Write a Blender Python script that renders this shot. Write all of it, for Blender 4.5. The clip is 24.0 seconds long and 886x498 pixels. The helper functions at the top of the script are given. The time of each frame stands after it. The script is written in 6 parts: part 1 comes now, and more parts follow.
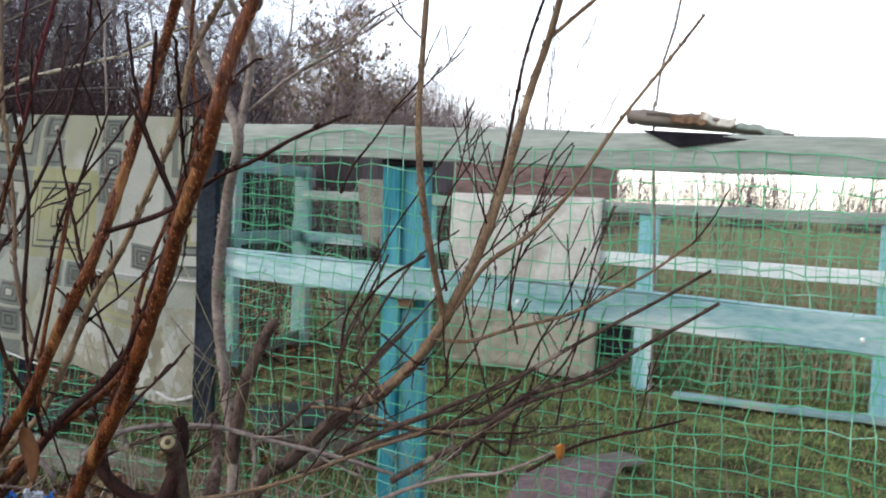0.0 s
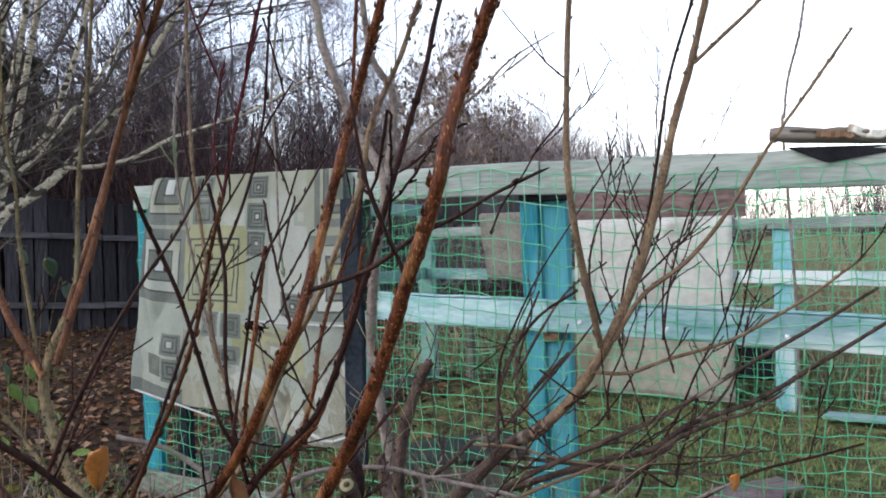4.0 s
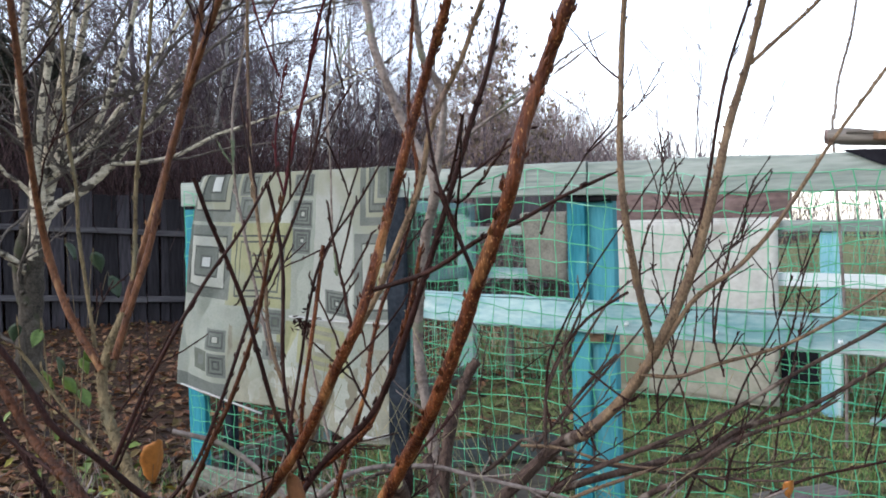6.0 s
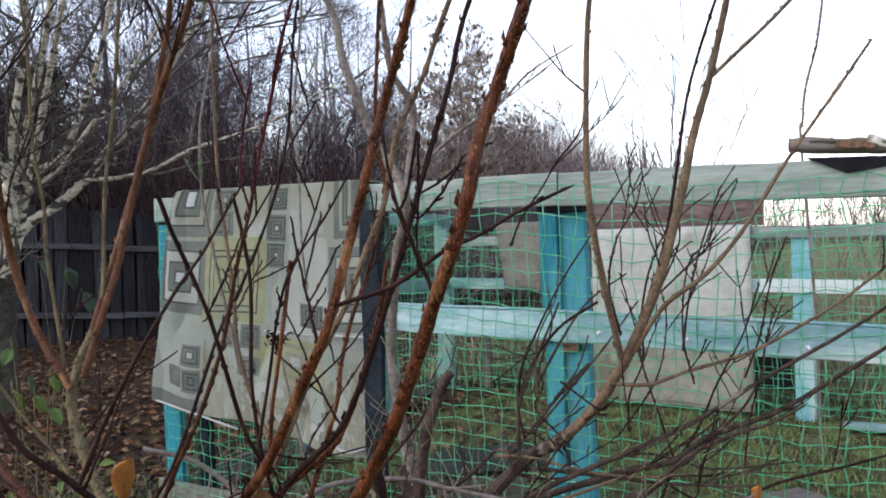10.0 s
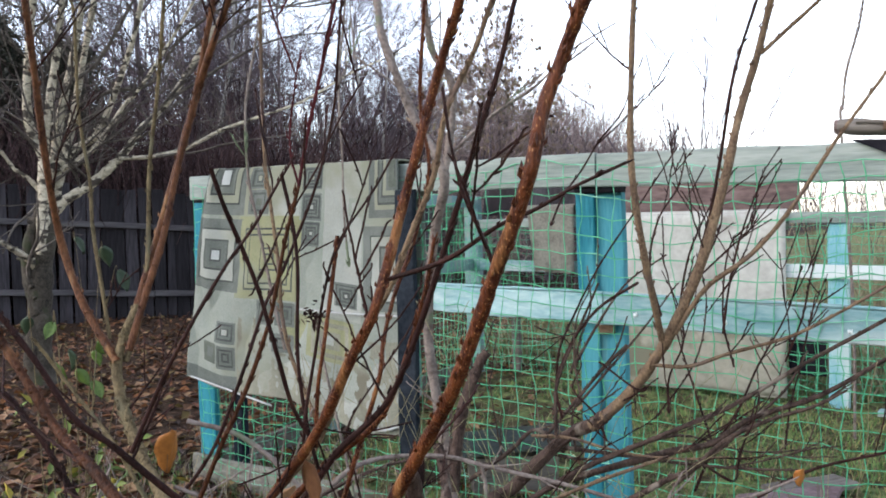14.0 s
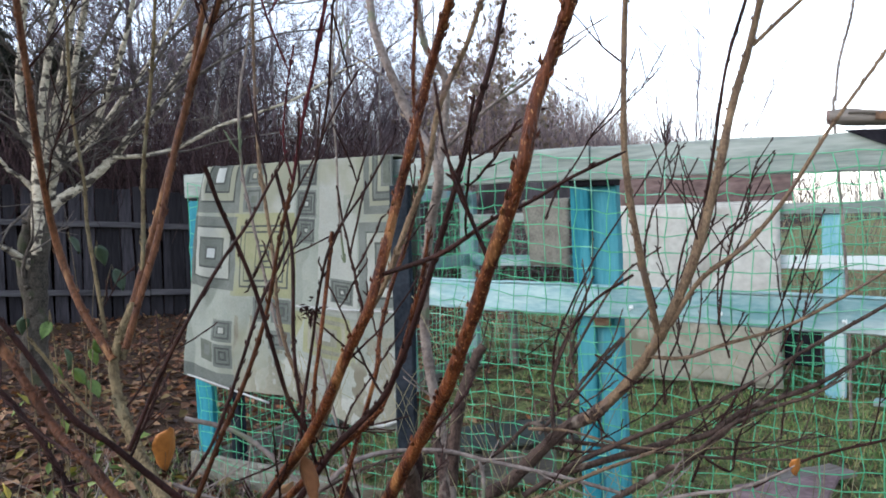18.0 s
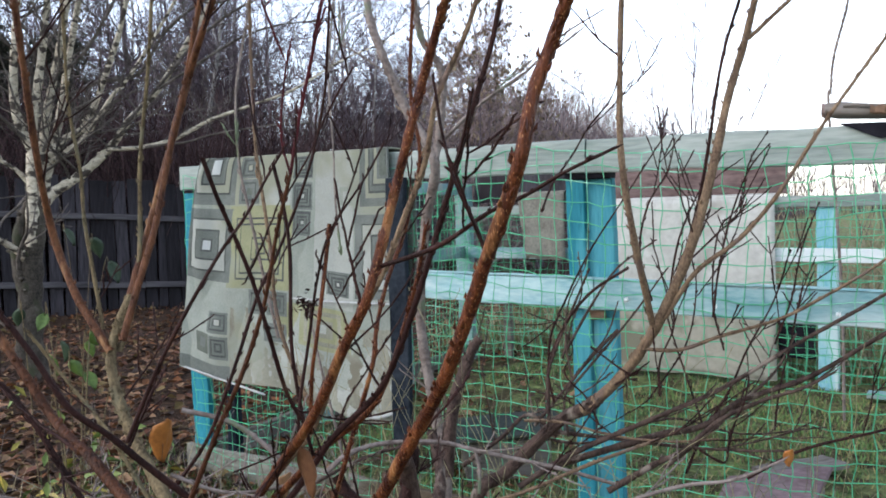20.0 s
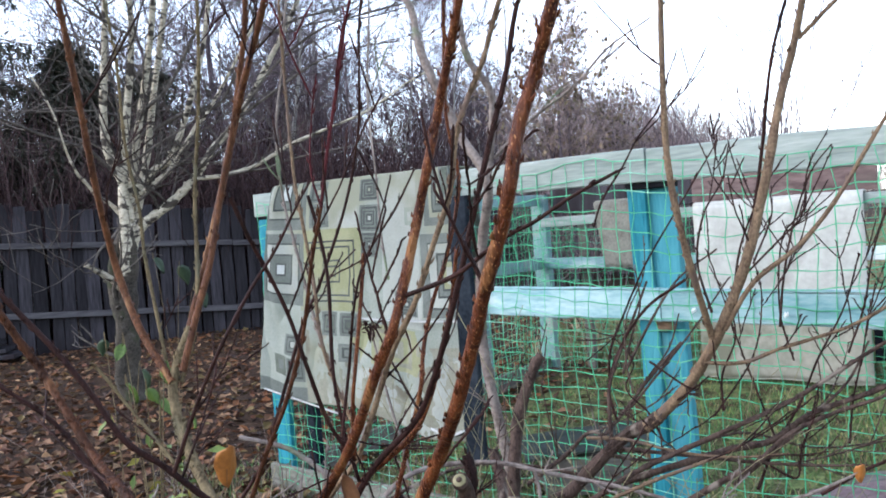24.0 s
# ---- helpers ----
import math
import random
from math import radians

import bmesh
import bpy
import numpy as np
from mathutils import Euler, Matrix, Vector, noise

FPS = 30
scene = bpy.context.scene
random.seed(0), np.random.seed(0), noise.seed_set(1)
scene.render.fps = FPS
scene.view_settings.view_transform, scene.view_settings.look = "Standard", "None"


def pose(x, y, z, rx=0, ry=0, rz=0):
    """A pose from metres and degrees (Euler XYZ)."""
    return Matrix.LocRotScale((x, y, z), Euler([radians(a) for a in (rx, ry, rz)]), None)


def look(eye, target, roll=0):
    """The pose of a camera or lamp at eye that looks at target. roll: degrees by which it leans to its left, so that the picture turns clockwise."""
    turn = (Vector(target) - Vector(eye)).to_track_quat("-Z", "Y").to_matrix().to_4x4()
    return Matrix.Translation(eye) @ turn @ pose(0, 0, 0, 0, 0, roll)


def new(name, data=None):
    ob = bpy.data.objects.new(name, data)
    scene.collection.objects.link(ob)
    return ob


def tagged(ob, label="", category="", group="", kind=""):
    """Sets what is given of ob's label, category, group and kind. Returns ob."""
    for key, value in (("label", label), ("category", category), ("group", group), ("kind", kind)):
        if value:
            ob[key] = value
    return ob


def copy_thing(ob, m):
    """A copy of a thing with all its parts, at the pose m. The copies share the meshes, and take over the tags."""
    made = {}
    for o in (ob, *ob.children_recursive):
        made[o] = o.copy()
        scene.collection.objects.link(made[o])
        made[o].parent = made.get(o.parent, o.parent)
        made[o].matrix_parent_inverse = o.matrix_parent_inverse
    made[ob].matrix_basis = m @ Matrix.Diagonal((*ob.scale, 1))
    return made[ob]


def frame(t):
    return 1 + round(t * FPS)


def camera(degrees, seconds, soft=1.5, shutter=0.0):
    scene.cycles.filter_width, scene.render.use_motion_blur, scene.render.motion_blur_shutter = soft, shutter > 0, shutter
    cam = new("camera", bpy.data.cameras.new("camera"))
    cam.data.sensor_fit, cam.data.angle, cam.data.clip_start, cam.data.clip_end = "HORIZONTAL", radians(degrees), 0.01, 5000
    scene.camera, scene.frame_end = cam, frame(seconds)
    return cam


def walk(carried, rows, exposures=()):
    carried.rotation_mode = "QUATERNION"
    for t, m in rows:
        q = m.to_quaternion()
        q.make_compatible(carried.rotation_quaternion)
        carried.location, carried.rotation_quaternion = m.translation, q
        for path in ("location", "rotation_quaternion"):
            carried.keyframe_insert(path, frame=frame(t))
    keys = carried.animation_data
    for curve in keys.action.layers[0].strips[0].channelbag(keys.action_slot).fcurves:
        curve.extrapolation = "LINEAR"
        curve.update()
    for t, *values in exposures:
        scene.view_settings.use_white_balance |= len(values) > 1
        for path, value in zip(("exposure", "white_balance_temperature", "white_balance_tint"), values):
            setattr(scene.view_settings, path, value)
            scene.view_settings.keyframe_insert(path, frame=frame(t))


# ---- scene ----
cam = camera(54.3, 24.0, soft=1.8, shutter=0.3)
PATH = [
    (0, (0.283, 0.104, 1.189), (0.566, 2.080, 1.074), 2.3),
    (0.5, (0.364, 0.113, 1.175), (0.456, 2.104, 0.999), -0.9),
    (1, (0.313, 0.117, 1.175), (0.255, 2.110, 1.021), -3.1),
    (1.5, (0.197, 0.093, 1.192), (0.082, 2.086, 1.068), -3.3),
    (2, (0.165, 0.078, 1.202), (0.182, 2.075, 1.087), -1.6),
    (2.5, (0.165, 0.085, 1.198), (0.306, 2.078, 1.097), 0.6),
    (4.5, (0.177, 0.068, 1.217), (0.169, 2.068, 1.176), -1.9),
    (5, (0.147, 0.067, 1.219), (0.116, 2.066, 1.161), -1.4),
    (5.5, (0.138, 0.07, 1.215), (0.085, 2.068, 1.138), -1.1),
    (6, (0.139, 0.07, 1.218), (0.086, 2.069, 1.167), -1.1),
    (6.5, (0.143, 0.072, 1.219), (0.116, 2.071, 1.18), -1.3),
    (7, (0.143, 0.073, 1.209), (0.105, 2.071, 1.129), -1.6),
    (7.5, (0.142, 0.075, 1.215), (0.102, 2.074, 1.155), -1.8),
    (8, (0.135, 0.065, 1.222), (0.07, 2.063, 1.185), -1.9),
    (8.5, (0.14, 0.066, 1.22), (0.089, 2.065, 1.176), -1.7),
    (9, (0.143, 0.064, 1.228), (0.103, 2.063, 1.225), -1.5),
    (9.5, (0.152, 0.06, 1.226), (0.127, 2.06, 1.21), -1.8),
    (10, (0.162, 0.057, 1.222), (0.157, 2.056, 1.195), -1.9),
    (10.5, (0.164, 0.069, 1.221), (0.162, 2.069, 1.189), -2.1),
    (12.5, (0.133, 0.056, 1.215), (0.117, 2.055, 1.174), -1.5),
    (13, (0.129, 0.057, 1.215), (0.1, 2.056, 1.173), -1.6),
    (13.5, (0.126, 0.06, 1.214), (0.086, 2.059, 1.153), -1.6),
    (14, (0.125, 0.06, 1.212), (0.06, 2.058, 1.147), -1.3),
    (14.5, (0.128, 0.06, 1.212), (0.079, 2.058, 1.152), -1.6),
    (15, (0.128, 0.052, 1.21), (0.087, 2.051, 1.138), -1.6),
    (15.5, (0.128, 0.059, 1.211), (0.083, 2.058, 1.137), -1.8),
    (16, (0.128, 0.061, 1.208), (0.094, 2.06, 1.132), -2.0),
    (16.5, (0.127, 0.062, 1.208), (0.073, 2.06, 1.125), -1.9),
    (17, (0.126, 0.06, 1.212), (0.063, 2.057, 1.128), -2.0),
    (17.5, (0.127, 0.057, 1.211), (0.067, 2.055, 1.137), -2.0),
    (19.5, (0.125, 0.056, 1.209), (0.077, 2.053, 1.12), -1.9),
    (20, (0.124, 0.05, 1.21), (0.079, 2.048, 1.117), -1.9),
    (20.5, (0.126, 0.049, 1.223), (0.107, 2.049, 1.172), -1.4),
    (21, (0.125, 0.044, 1.203), (0.151, 2.039, 1.072), 0.4),
    (21.5, (0.118, 0.025, 1.184), (0.155, 2.015, 0.991), 1.8),
    (22, (0.152, 0.014, 1.214), (-0.042, 2.0, 1.084), -3.3),
    (22.5, (0.217, 0.060, 1.207), (-0.110, 2.029, 1.036), -4.3),
    (23, (0.249, 0.103, 1.218), (-0.047, 2.079, 1.126), -5.2),
    (23.5, (0.234, 0.084, 1.222), (-0.038, 2.063, 1.142), -4.8),
    (24, (0.224, 0.052, 1.229), (-0.027, 2.036, 1.173), -4.6),
]
walk(cam, [(t, look(eye, target, roll)) for t, eye, target, roll in PATH], [(0, 1.80, 6750, 13.5), (1, 1.84, 6750, 13.5), (2, 2.15, 6570, 13.5), (5, 1.75, 6420, 13.9), (6, 2.02, 6420, 13.5), (8, 1.92, 6370, 13.5), (9, 1.85, 6370, 13.5), (10, 1.70, 6420, 13.9), (13, 1.87, 6470, 13.7), (14, 2.05, 6520, 13.5), (16, 1.99, 6320, 13.0), (20, 1.99, 6270, 13.0), (21, 1.95, 6270, 13.0), (22, 2.35, 6200, 13.0), (23, 2.67, 6200, 13.0), (24, 2.35, 6020, 13.4)])

# ---------------- light ----------------
SUN_AZ, SUN_EL = 250.0, 36.0   # degrees, azimuth clockwise from +y
world = bpy.data.worlds.new("overcast_sky")
scene.world = world
world.use_nodes = True
wn, wl = world.node_tree.nodes, world.node_tree.links
sky = wn.new("ShaderNodeTexSky")
sky.sky_type, sky.sun_disc = 'NISHITA', False
sky.sun_elevation, sky.sun_rotation = radians(SUN_EL), radians(SUN_AZ)
sky.air_density, sky.dust_density, sky.ozone_density = 1.0, 0.8, 1.0
wn["Background"].inputs["Strength"].default_value = 0.15
veil = wn.new("ShaderNodeHueSaturation")   # thin high cloud greys the sky's blue
veil.inputs["Saturation"].default_value = 0.60
wl.new(sky.outputs["Color"], veil.inputs["Color"])
wl.new(veil.outputs["Color"], wn["Background"].inputs["Color"])
sun_data = bpy.data.lights.new("sun", 'SUN')
sun_data.energy, sun_data.angle, sun_data.color = 0.3, radians(30), (1.0, 0.97, 0.93)
sun = new("sun", sun_data)
sd = Vector((math.sin(radians(SUN_AZ)) * math.cos(radians(SUN_EL)), math.cos(radians(SUN_AZ)) * math.cos(radians(SUN_EL)), math.sin(radians(SUN_EL))))
sun.matrix_world = look(sd * 30, (0, 0, 0))

# ---------------- materials ----------------
def mat(name, c1, c2, scale=8.0, rough=0.8, bump=0.3, c3=None, fine=60.0, stretch=(1, 1, 1), vary=0.0, island=0.0, metallic=0.0, spec=0.15, patch=0.5, dots=None, dot_scale=170.0):
    """Two scales of noise between colours c1 and c2, patches of c3, relief, and variation from piece to piece."""
    m = bpy.data.materials.new(name)
    m.use_nodes = True
    n, l = m.node_tree.nodes, m.node_tree.links
    b = n["Principled BSDF"]
    b.inputs["Roughness"].default_value, b.inputs["Metallic"].default_value = rough, metallic
    b.inputs["Specular IOR Level"].default_value = spec
    tc, mp = n.new("ShaderNodeTexCoord"), n.new("ShaderNodeMapping")
    mp.inputs["Scale"].default_value = stretch
    l.new(tc.outputs["Object"], mp.inputs["Vector"])
    def noise_at(s, detail):
        t = n.new("ShaderNodeTexNoise")
        t.inputs["Scale"].default_value, t.inputs["Detail"].default_value = s, detail
        l.new(mp.outputs["Vector"], t.inputs["Vector"])
        return t
    big, small = noise_at(scale, 4.0), noise_at(fine, 3.0)
    mixf = n.new("ShaderNodeMix")
    mixf.inputs[0].default_value = 0.45
    l.new(big.outputs["Fac"], mixf.inputs[2]); l.new(small.outputs["Fac"], mixf.inputs[3])
    ramp = n.new("ShaderNodeValToRGB")
    ramp.color_ramp.elements[0].position, ramp.color_ramp.elements[1].position = 0.36, 0.64
    ramp.color_ramp.elements[0].color, ramp.color_ramp.elements[1].color = (*c1, 1), (*c2, 1)
    l.new(mixf.outputs[0], ramp.inputs["Fac"])
    out = ramp.outputs["Color"]
    if c3:
        third = noise_at(scale * 0.45, 6.0)
        r2 = n.new("ShaderNodeValToRGB")
        r2.color_ramp.elements[0].position, r2.color_ramp.elements[1].position = patch, patch + 0.07
        l.new(third.outputs["Fac"], r2.inputs["Fac"])
        mx = n.new("ShaderNodeMix"); mx.data_type = 'RGBA'
        mx.inputs[7].default_value = (*c3, 1)
        l.new(r2.outputs["Color"], mx.inputs[0]); l.new(out, mx.inputs[6])
        out = mx.outputs[2]
    if dots:
        vor, r3, mx = n.new("ShaderNodeTexVoronoi"), n.new("ShaderNodeValToRGB"), n.new("ShaderNodeMix")
        vor.inputs["Scale"].default_value = dot_scale
        l.new(mp.outputs["Vector"], vor.inputs["Vector"]); l.new(vor.outputs["Distance"], r3.inputs["Fac"])
        r3.color_ramp.elements[0].position, r3.color_ramp.elements[1].position = 0.13, 0.26
        r3.color_ramp.elements[0].color, r3.color_ramp.elements[1].color = (0.8, 0.8, 0.8, 1), (0, 0, 0, 1)
        mx.data_type = 'RGBA'
        mx.inputs[7].default_value = (*dots, 1)
        l.new(r3.outputs["Color"], mx.inputs[0]); l.new(out, mx.inputs[6])
        out = mx.outputs[2]
    if vary or island:
        hsv, mr = n.new("ShaderNodeHueSaturation"), n.new("ShaderNodeMapRange")
        amount = vary or island
        mr.inputs["To Min"].default_value, mr.inputs["To Max"].default_value = 1 - amount, 1 + amount
        if vary:
            src = n.new("ShaderNodeObjectInfo").outputs["Random"]
        else:
            src = n.new("ShaderNodeNewGeometry").outputs["Random Per Island"]
        l.new(src, mr.inputs["Value"]); l.new(mr.outputs[0], hsv.inputs["Value"]); l.new(out, hsv.inputs["Color"])
        out = hsv.outputs["Color"]
    l.new(out, b.inputs["Base Color"])
    if bump:
        bp = n.new("ShaderNodeBump")
        bp.inputs["Strength"].default_value, bp.inputs["Distance"].default_value = bump, 0.01
        l.new(mixf.outputs[0], bp.inputs["Height"]); l.new(bp.outputs["Normal"], b.inputs["Normal"])
    return m

def leaf_mat(name, stops, rough=0.7):
    """Colour of each leaf at random out of the stops."""
    m = bpy.data.materials.new(name)
    m.use_nodes = True
    n, l = m.node_tree.nodes, m.node_tree.links
    b = n["Principled BSDF"]
    b.inputs["Roughness"].default_value, b.inputs["Specular IOR Level"].default_value = rough, 0.25
    geo, ramp, tex, tc = n.new("ShaderNodeNewGeometry"), n.new("ShaderNodeValToRGB"), n.new("ShaderNodeTexNoise"), n.new("ShaderNodeTexCoord")
    ramp.color_ramp.interpolation = 'CONSTANT'
    for k, c in enumerate(stops):
        e = ramp.color_ramp.elements[k] if k < 2 else ramp.color_ramp.elements.new(1.0)
        e.position, e.color = k / len(stops), (*c, 1)
    l.new(geo.outputs["Random Per Island"], ramp.inputs["Fac"])
    tex.inputs["Scale"].default_value = 90
    l.new(tc.outputs["Object"], tex.inputs["Vector"])
    hsv, mr = n.new("ShaderNodeHueSaturation"), n.new("ShaderNodeMapRange")
    mr.inputs["To Min"].default_value, mr.inputs["To Max"].default_value = 0.55, 1.4
    l.new(tex.outputs["Fac"], mr.inputs["Value"]); l.new(mr.outputs[0], hsv.inputs["Value"])
    l.new(ramp.outputs["Color"], hsv.inputs["Color"]); l.new(hsv.outputs["Color"], b.inputs["Base Color"])
    return m

M_TURQ = mat("turquoise_paint", (0.009, 0.11, 0.145), (0.032, 0.215, 0.255), 14, 0.6, 0.9, c3=(0.060, 0.245, 0.280), fine=130, stretch=(1, 1, 0.10), patch=0.57, vary=0.12, spec=0.1)
M_POSTPALE = mat("sun_bleached_turquoise_paint", (0.10, 0.27, 0.31), (0.24, 0.40, 0.42), 9, 0.65, 0.7, c3=(0.34, 0.42, 0.41), fine=110, stretch=(1, 1, 0.16), patch=0.54, vary=0.12)
M_FOOT = mat("muddy_foot_board", (0.070, 0.064, 0.048), (0.215, 0.215, 0.180), 7, 0.85, 0.6, c3=(0.060, 0.046, 0.030), fine=60, stretch=(0.3, 1, 1), patch=0.50)
M_RAIL = mat("faded_turquoise_paint", (0.120, 0.240, 0.252), (0.285, 0.385, 0.380), 8, 0.65, 0.6, c3=(0.45, 0.50, 0.48), fine=85, stretch=(0.25, 1, 1), patch=0.54, vary=0.1)
M_WHITE = mat("flaking_white_paint", (0.449, 0.503, 0.496), (0.544, 0.558, 0.544), 6, 0.65, 0.3, c3=(0.245, 0.340, 0.340), stretch=(0.3, 1, 1), patch=0.6)
M_FASCIA = mat("weathered_grey_board", (0.135, 0.165, 0.145), (0.265, 0.29, 0.26), 7, 0.75, 0.5, c3=(0.15, 0.19, 0.16), fine=70, stretch=(0.16, 1, 1.6), patch=0.54, vary=0.08)
M_GREYWOOD = mat("grey_weathered_wood", (0.062, 0.053, 0.043), (0.149, 0.130, 0.112), 6, 0.85, 0.7, fine=60, stretch=(0.15, 1, 1), vary=0.15)
M_DARKPLANK = mat("dark_weathered_plank", (0.009, 0.008, 0.009), (0.040, 0.036, 0.040), 6, 0.8, 0.8, c3=(0.018, 0.014, 0.015), fine=45, stretch=(1, 1, 0.10), vary=0.5, spec=0.08)
M_FENCERAIL = mat("dark_fence_rail", (0.024, 0.022, 0.024), (0.080, 0.074, 0.075), 6, 0.8, 0.6, fine=45, stretch=(0.1, 1, 1), spec=0.08)
M_REDBOARD = mat("reddish_brown_board", (0.060, 0.038, 0.034), (0.150, 0.105, 0.095), 5, 0.85, 0.5, c3=(0.085, 0.062, 0.055), fine=40, stretch=(0.3, 1, 1), vary=0.15)
M_WORN = mat("turquoise_paint_worn_to_wood", (0.022, 0.15, 0.185), (0.062, 0.225, 0.26), 10, 0.65, 0.8, c3=(0.15, 0.20, 0.18), fine=110, stretch=(1, 1, 0.12), patch=0.56, spec=0.1)
M_BAREWOOD = mat("bare_brown_wood", (0.06, 0.034, 0.022), (0.165, 0.100, 0.062), 14, 0.8, 0.6, fine=80, stretch=(0.3, 1, 1))
# stain of the outer board, also the shade coloured into the inner post
M_DARKPOST = mat("dark_stain_and_shade_post", (0.006, 0.008, 0.011), (0.022, 0.027, 0.033), 6, 0.9, 0.5, vary=0.1, spec=0.03)
M_ENDGRAIN = mat("sawn_end_grain", (0.085, 0.058, 0.050), (0.19, 0.140, 0.125), 40, 0.85, 0.6, fine=140)
M_FLAKE = mat("pale_flaking_paint", (0.36, 0.34, 0.29), (0.52, 0.50, 0.44), 18, 0.7, 0.5, c3=(0.22, 0.16, 0.11), fine=90, patch=0.56)
M_SLATE = mat("slate_grey_sheet", (0.028, 0.034, 0.028), (0.062, 0.070, 0.060), 6, 0.85, 0.4, c3=(0.045, 0.048, 0.038), fine=60, spec=0.04)
# real film, also the black for shade at post head and opening
M_BLACK = mat("black_film_and_shade", (0.005, 0.005, 0.006), (0.014, 0.013, 0.016), 10, 0.75, 0.3, spec=0.03)
M_NET = mat("green_plastic_net", (0.034, 0.230, 0.110), (0.095, 0.370, 0.195), 9, 0.45, 0.0, c3=(0.190, 0.430, 0.300), fine=30, patch=0.59)
M_BARK_RED = mat("red_brown_bark", (0.018, 0.005, 0.004), (0.112, 0.034, 0.012), 45, 0.45, 1.0, c3=(0.185, 0.080, 0.029), fine=260, stretch=(1, 1, 0.35), patch=0.60, spec=0.1, dots=(0.32, 0.155, 0.062), dot_scale=330.0)
M_BARK_RUST = mat("dark_rusty_bark", (0.016, 0.006, 0.003), (0.070, 0.026, 0.011), 40, 0.6, 0.7, c3=(0.11, 0.048, 0.020), fine=240, stretch=(1, 1, 0.4), patch=0.62, spec=0.08)
M_BARK_PLUM = mat("plum_brown_bark", (0.020, 0.012, 0.010), (0.080, 0.053, 0.040), 30, 0.65, 1.0, c3=(0.160, 0.128, 0.101), fine=160, stretch=(1, 1, 0.5), patch=0.60, spec=0.08)
M_DULL = mat("dull_turquoise_paint", (0.094, 0.173, 0.173), (0.167, 0.252, 0.239), 7, 0.7, 0.4, c3=(0.202, 0.231, 0.202), fine=70, patch=0.56)
M_BARK_DARK = mat("dark_purple_bark", (0.010, 0.005, 0.004), (0.037, 0.016, 0.013), 20, 0.6, 0.5, c3=(0.056, 0.028, 0.018), fine=240, stretch=(1, 1, 0.5), patch=0.64, spec=0.06)
M_BARK_TAN = mat("tan_brown_bark", (0.064, 0.040, 0.026), (0.195, 0.132, 0.079), 30, 0.7, 1.0, c3=(0.115, 0.079, 0.060), fine=200, stretch=(1, 1, 0.6), patch=0.55, dots=(0.069, 0.042, 0.028), dot_scale=260.0, spec=0.08)
M_BARK_OLIVE = mat("olive_tan_bark", (0.043, 0.031, 0.016), (0.157, 0.119, 0.064), 26, 0.7, 0.9, c3=(0.111, 0.098, 0.060), fine=180, stretch=(1, 1, 0.6), patch=0.57, spec=0.08)
M_BARK_ORANGE = mat("orange_brown_bark", (0.031, 0.012, 0.007), (0.115, 0.048, 0.021), 34, 0.55, 0.9, c3=(0.175, 0.090, 0.040), fine=200, stretch=(1, 1, 0.4), patch=0.61, spec=0.08)
M_BARK_CRIMSON = mat("dark_crimson_bark", (0.026, 0.006, 0.007), (0.078, 0.018, 0.019), 26, 0.6, 0.4, fine=200, spec=0.06)
M_TWIG = mat("dark_grey_twig", (0.030, 0.025, 0.021), (0.120, 0.102, 0.086), 9, 0.8, 0.4, fine=60, spec=0.1)
M_LICHEN = mat("lichen_grey_bark", (0.016, 0.013, 0.010), (0.074, 0.062, 0.047), 11, 0.85, 1.0, c3=(0.033, 0.036, 0.019), fine=70, patch=0.56)
M_BARK_GREY = mat("grey_brown_bark", (0.085, 0.066, 0.056), (0.22, 0.18, 0.155), 14, 0.75, 0.6, c3=(0.11, 0.13, 0.08), fine=90, patch=0.6, spec=0.08)
M_BARK_PALE = mat("pale_birch_bark", (0.190, 0.162, 0.115), (0.520, 0.460, 0.350), 22, 0.7, 0.6, c3=(0.050, 0.041, 0.033), fine=110, stretch=(1, 1, 1.8), patch=0.515, spec=0.08)
M_DRYSTALK = mat("dry_brown_stalk", (0.10, 0.085, 0.05), (0.27, 0.21, 0.13), 6, 0.85, 0.0, island=0.5)
M_STRAW = mat("pale_straw_stalk", (0.10, 0.09, 0.045), (0.24, 0.21, 0.12), 12, 0.8, 0.0, island=0.4)
M_WOODS = mat("bare_wood_twigs", (0.039, 0.030, 0.036), (0.170, 0.136, 0.145), 3, 0.85, 0.0, vary=0.4, spec=0.05)
M_WOODS_PALE = mat("pale_bare_trunk", (0.16, 0.15, 0.14), (0.34, 0.31, 0.28), 3, 0.8, 0.0, vary=0.3)
M_THICKET = mat("dark_brown_thicket", (0.015, 0.009, 0.010), (0.072, 0.045, 0.042), 2, 0.85, 0.0, island=0.6, spec=0.04)
M_SCRUB = mat("grey_brown_scrub", (0.040, 0.030, 0.032), (0.150, 0.115, 0.115), 2, 0.85, 0.0, island=0.5, spec=0.04)
M_HEDGE = mat("reddish_brown_hedge", (0.15, 0.11, 0.10), (0.28, 0.21, 0.20), 2, 0.85, 0.0, island=0.45, spec=0.05)
M_CREAM = mat("cream_oilcloth", (0.268, 0.268, 0.233), (0.376, 0.374, 0.335), 4, 0.6, 0.5, c3=(0.221, 0.211, 0.181), fine=26, patch=0.57)
# darker tone for the bottom half of the oilcloth
M_CREAM_LOW = mat("darker_lower_oilcloth", (0.165, 0.163, 0.125), (0.259, 0.245, 0.195), 6, 0.7, 0.5, c3=(0.132, 0.128, 0.090), fine=26, patch=0.55)
M_RAG = mat("brown_grey_sacking", (0.095, 0.090, 0.072), (0.180, 0.170, 0.138), 9, 0.9, 0.5)
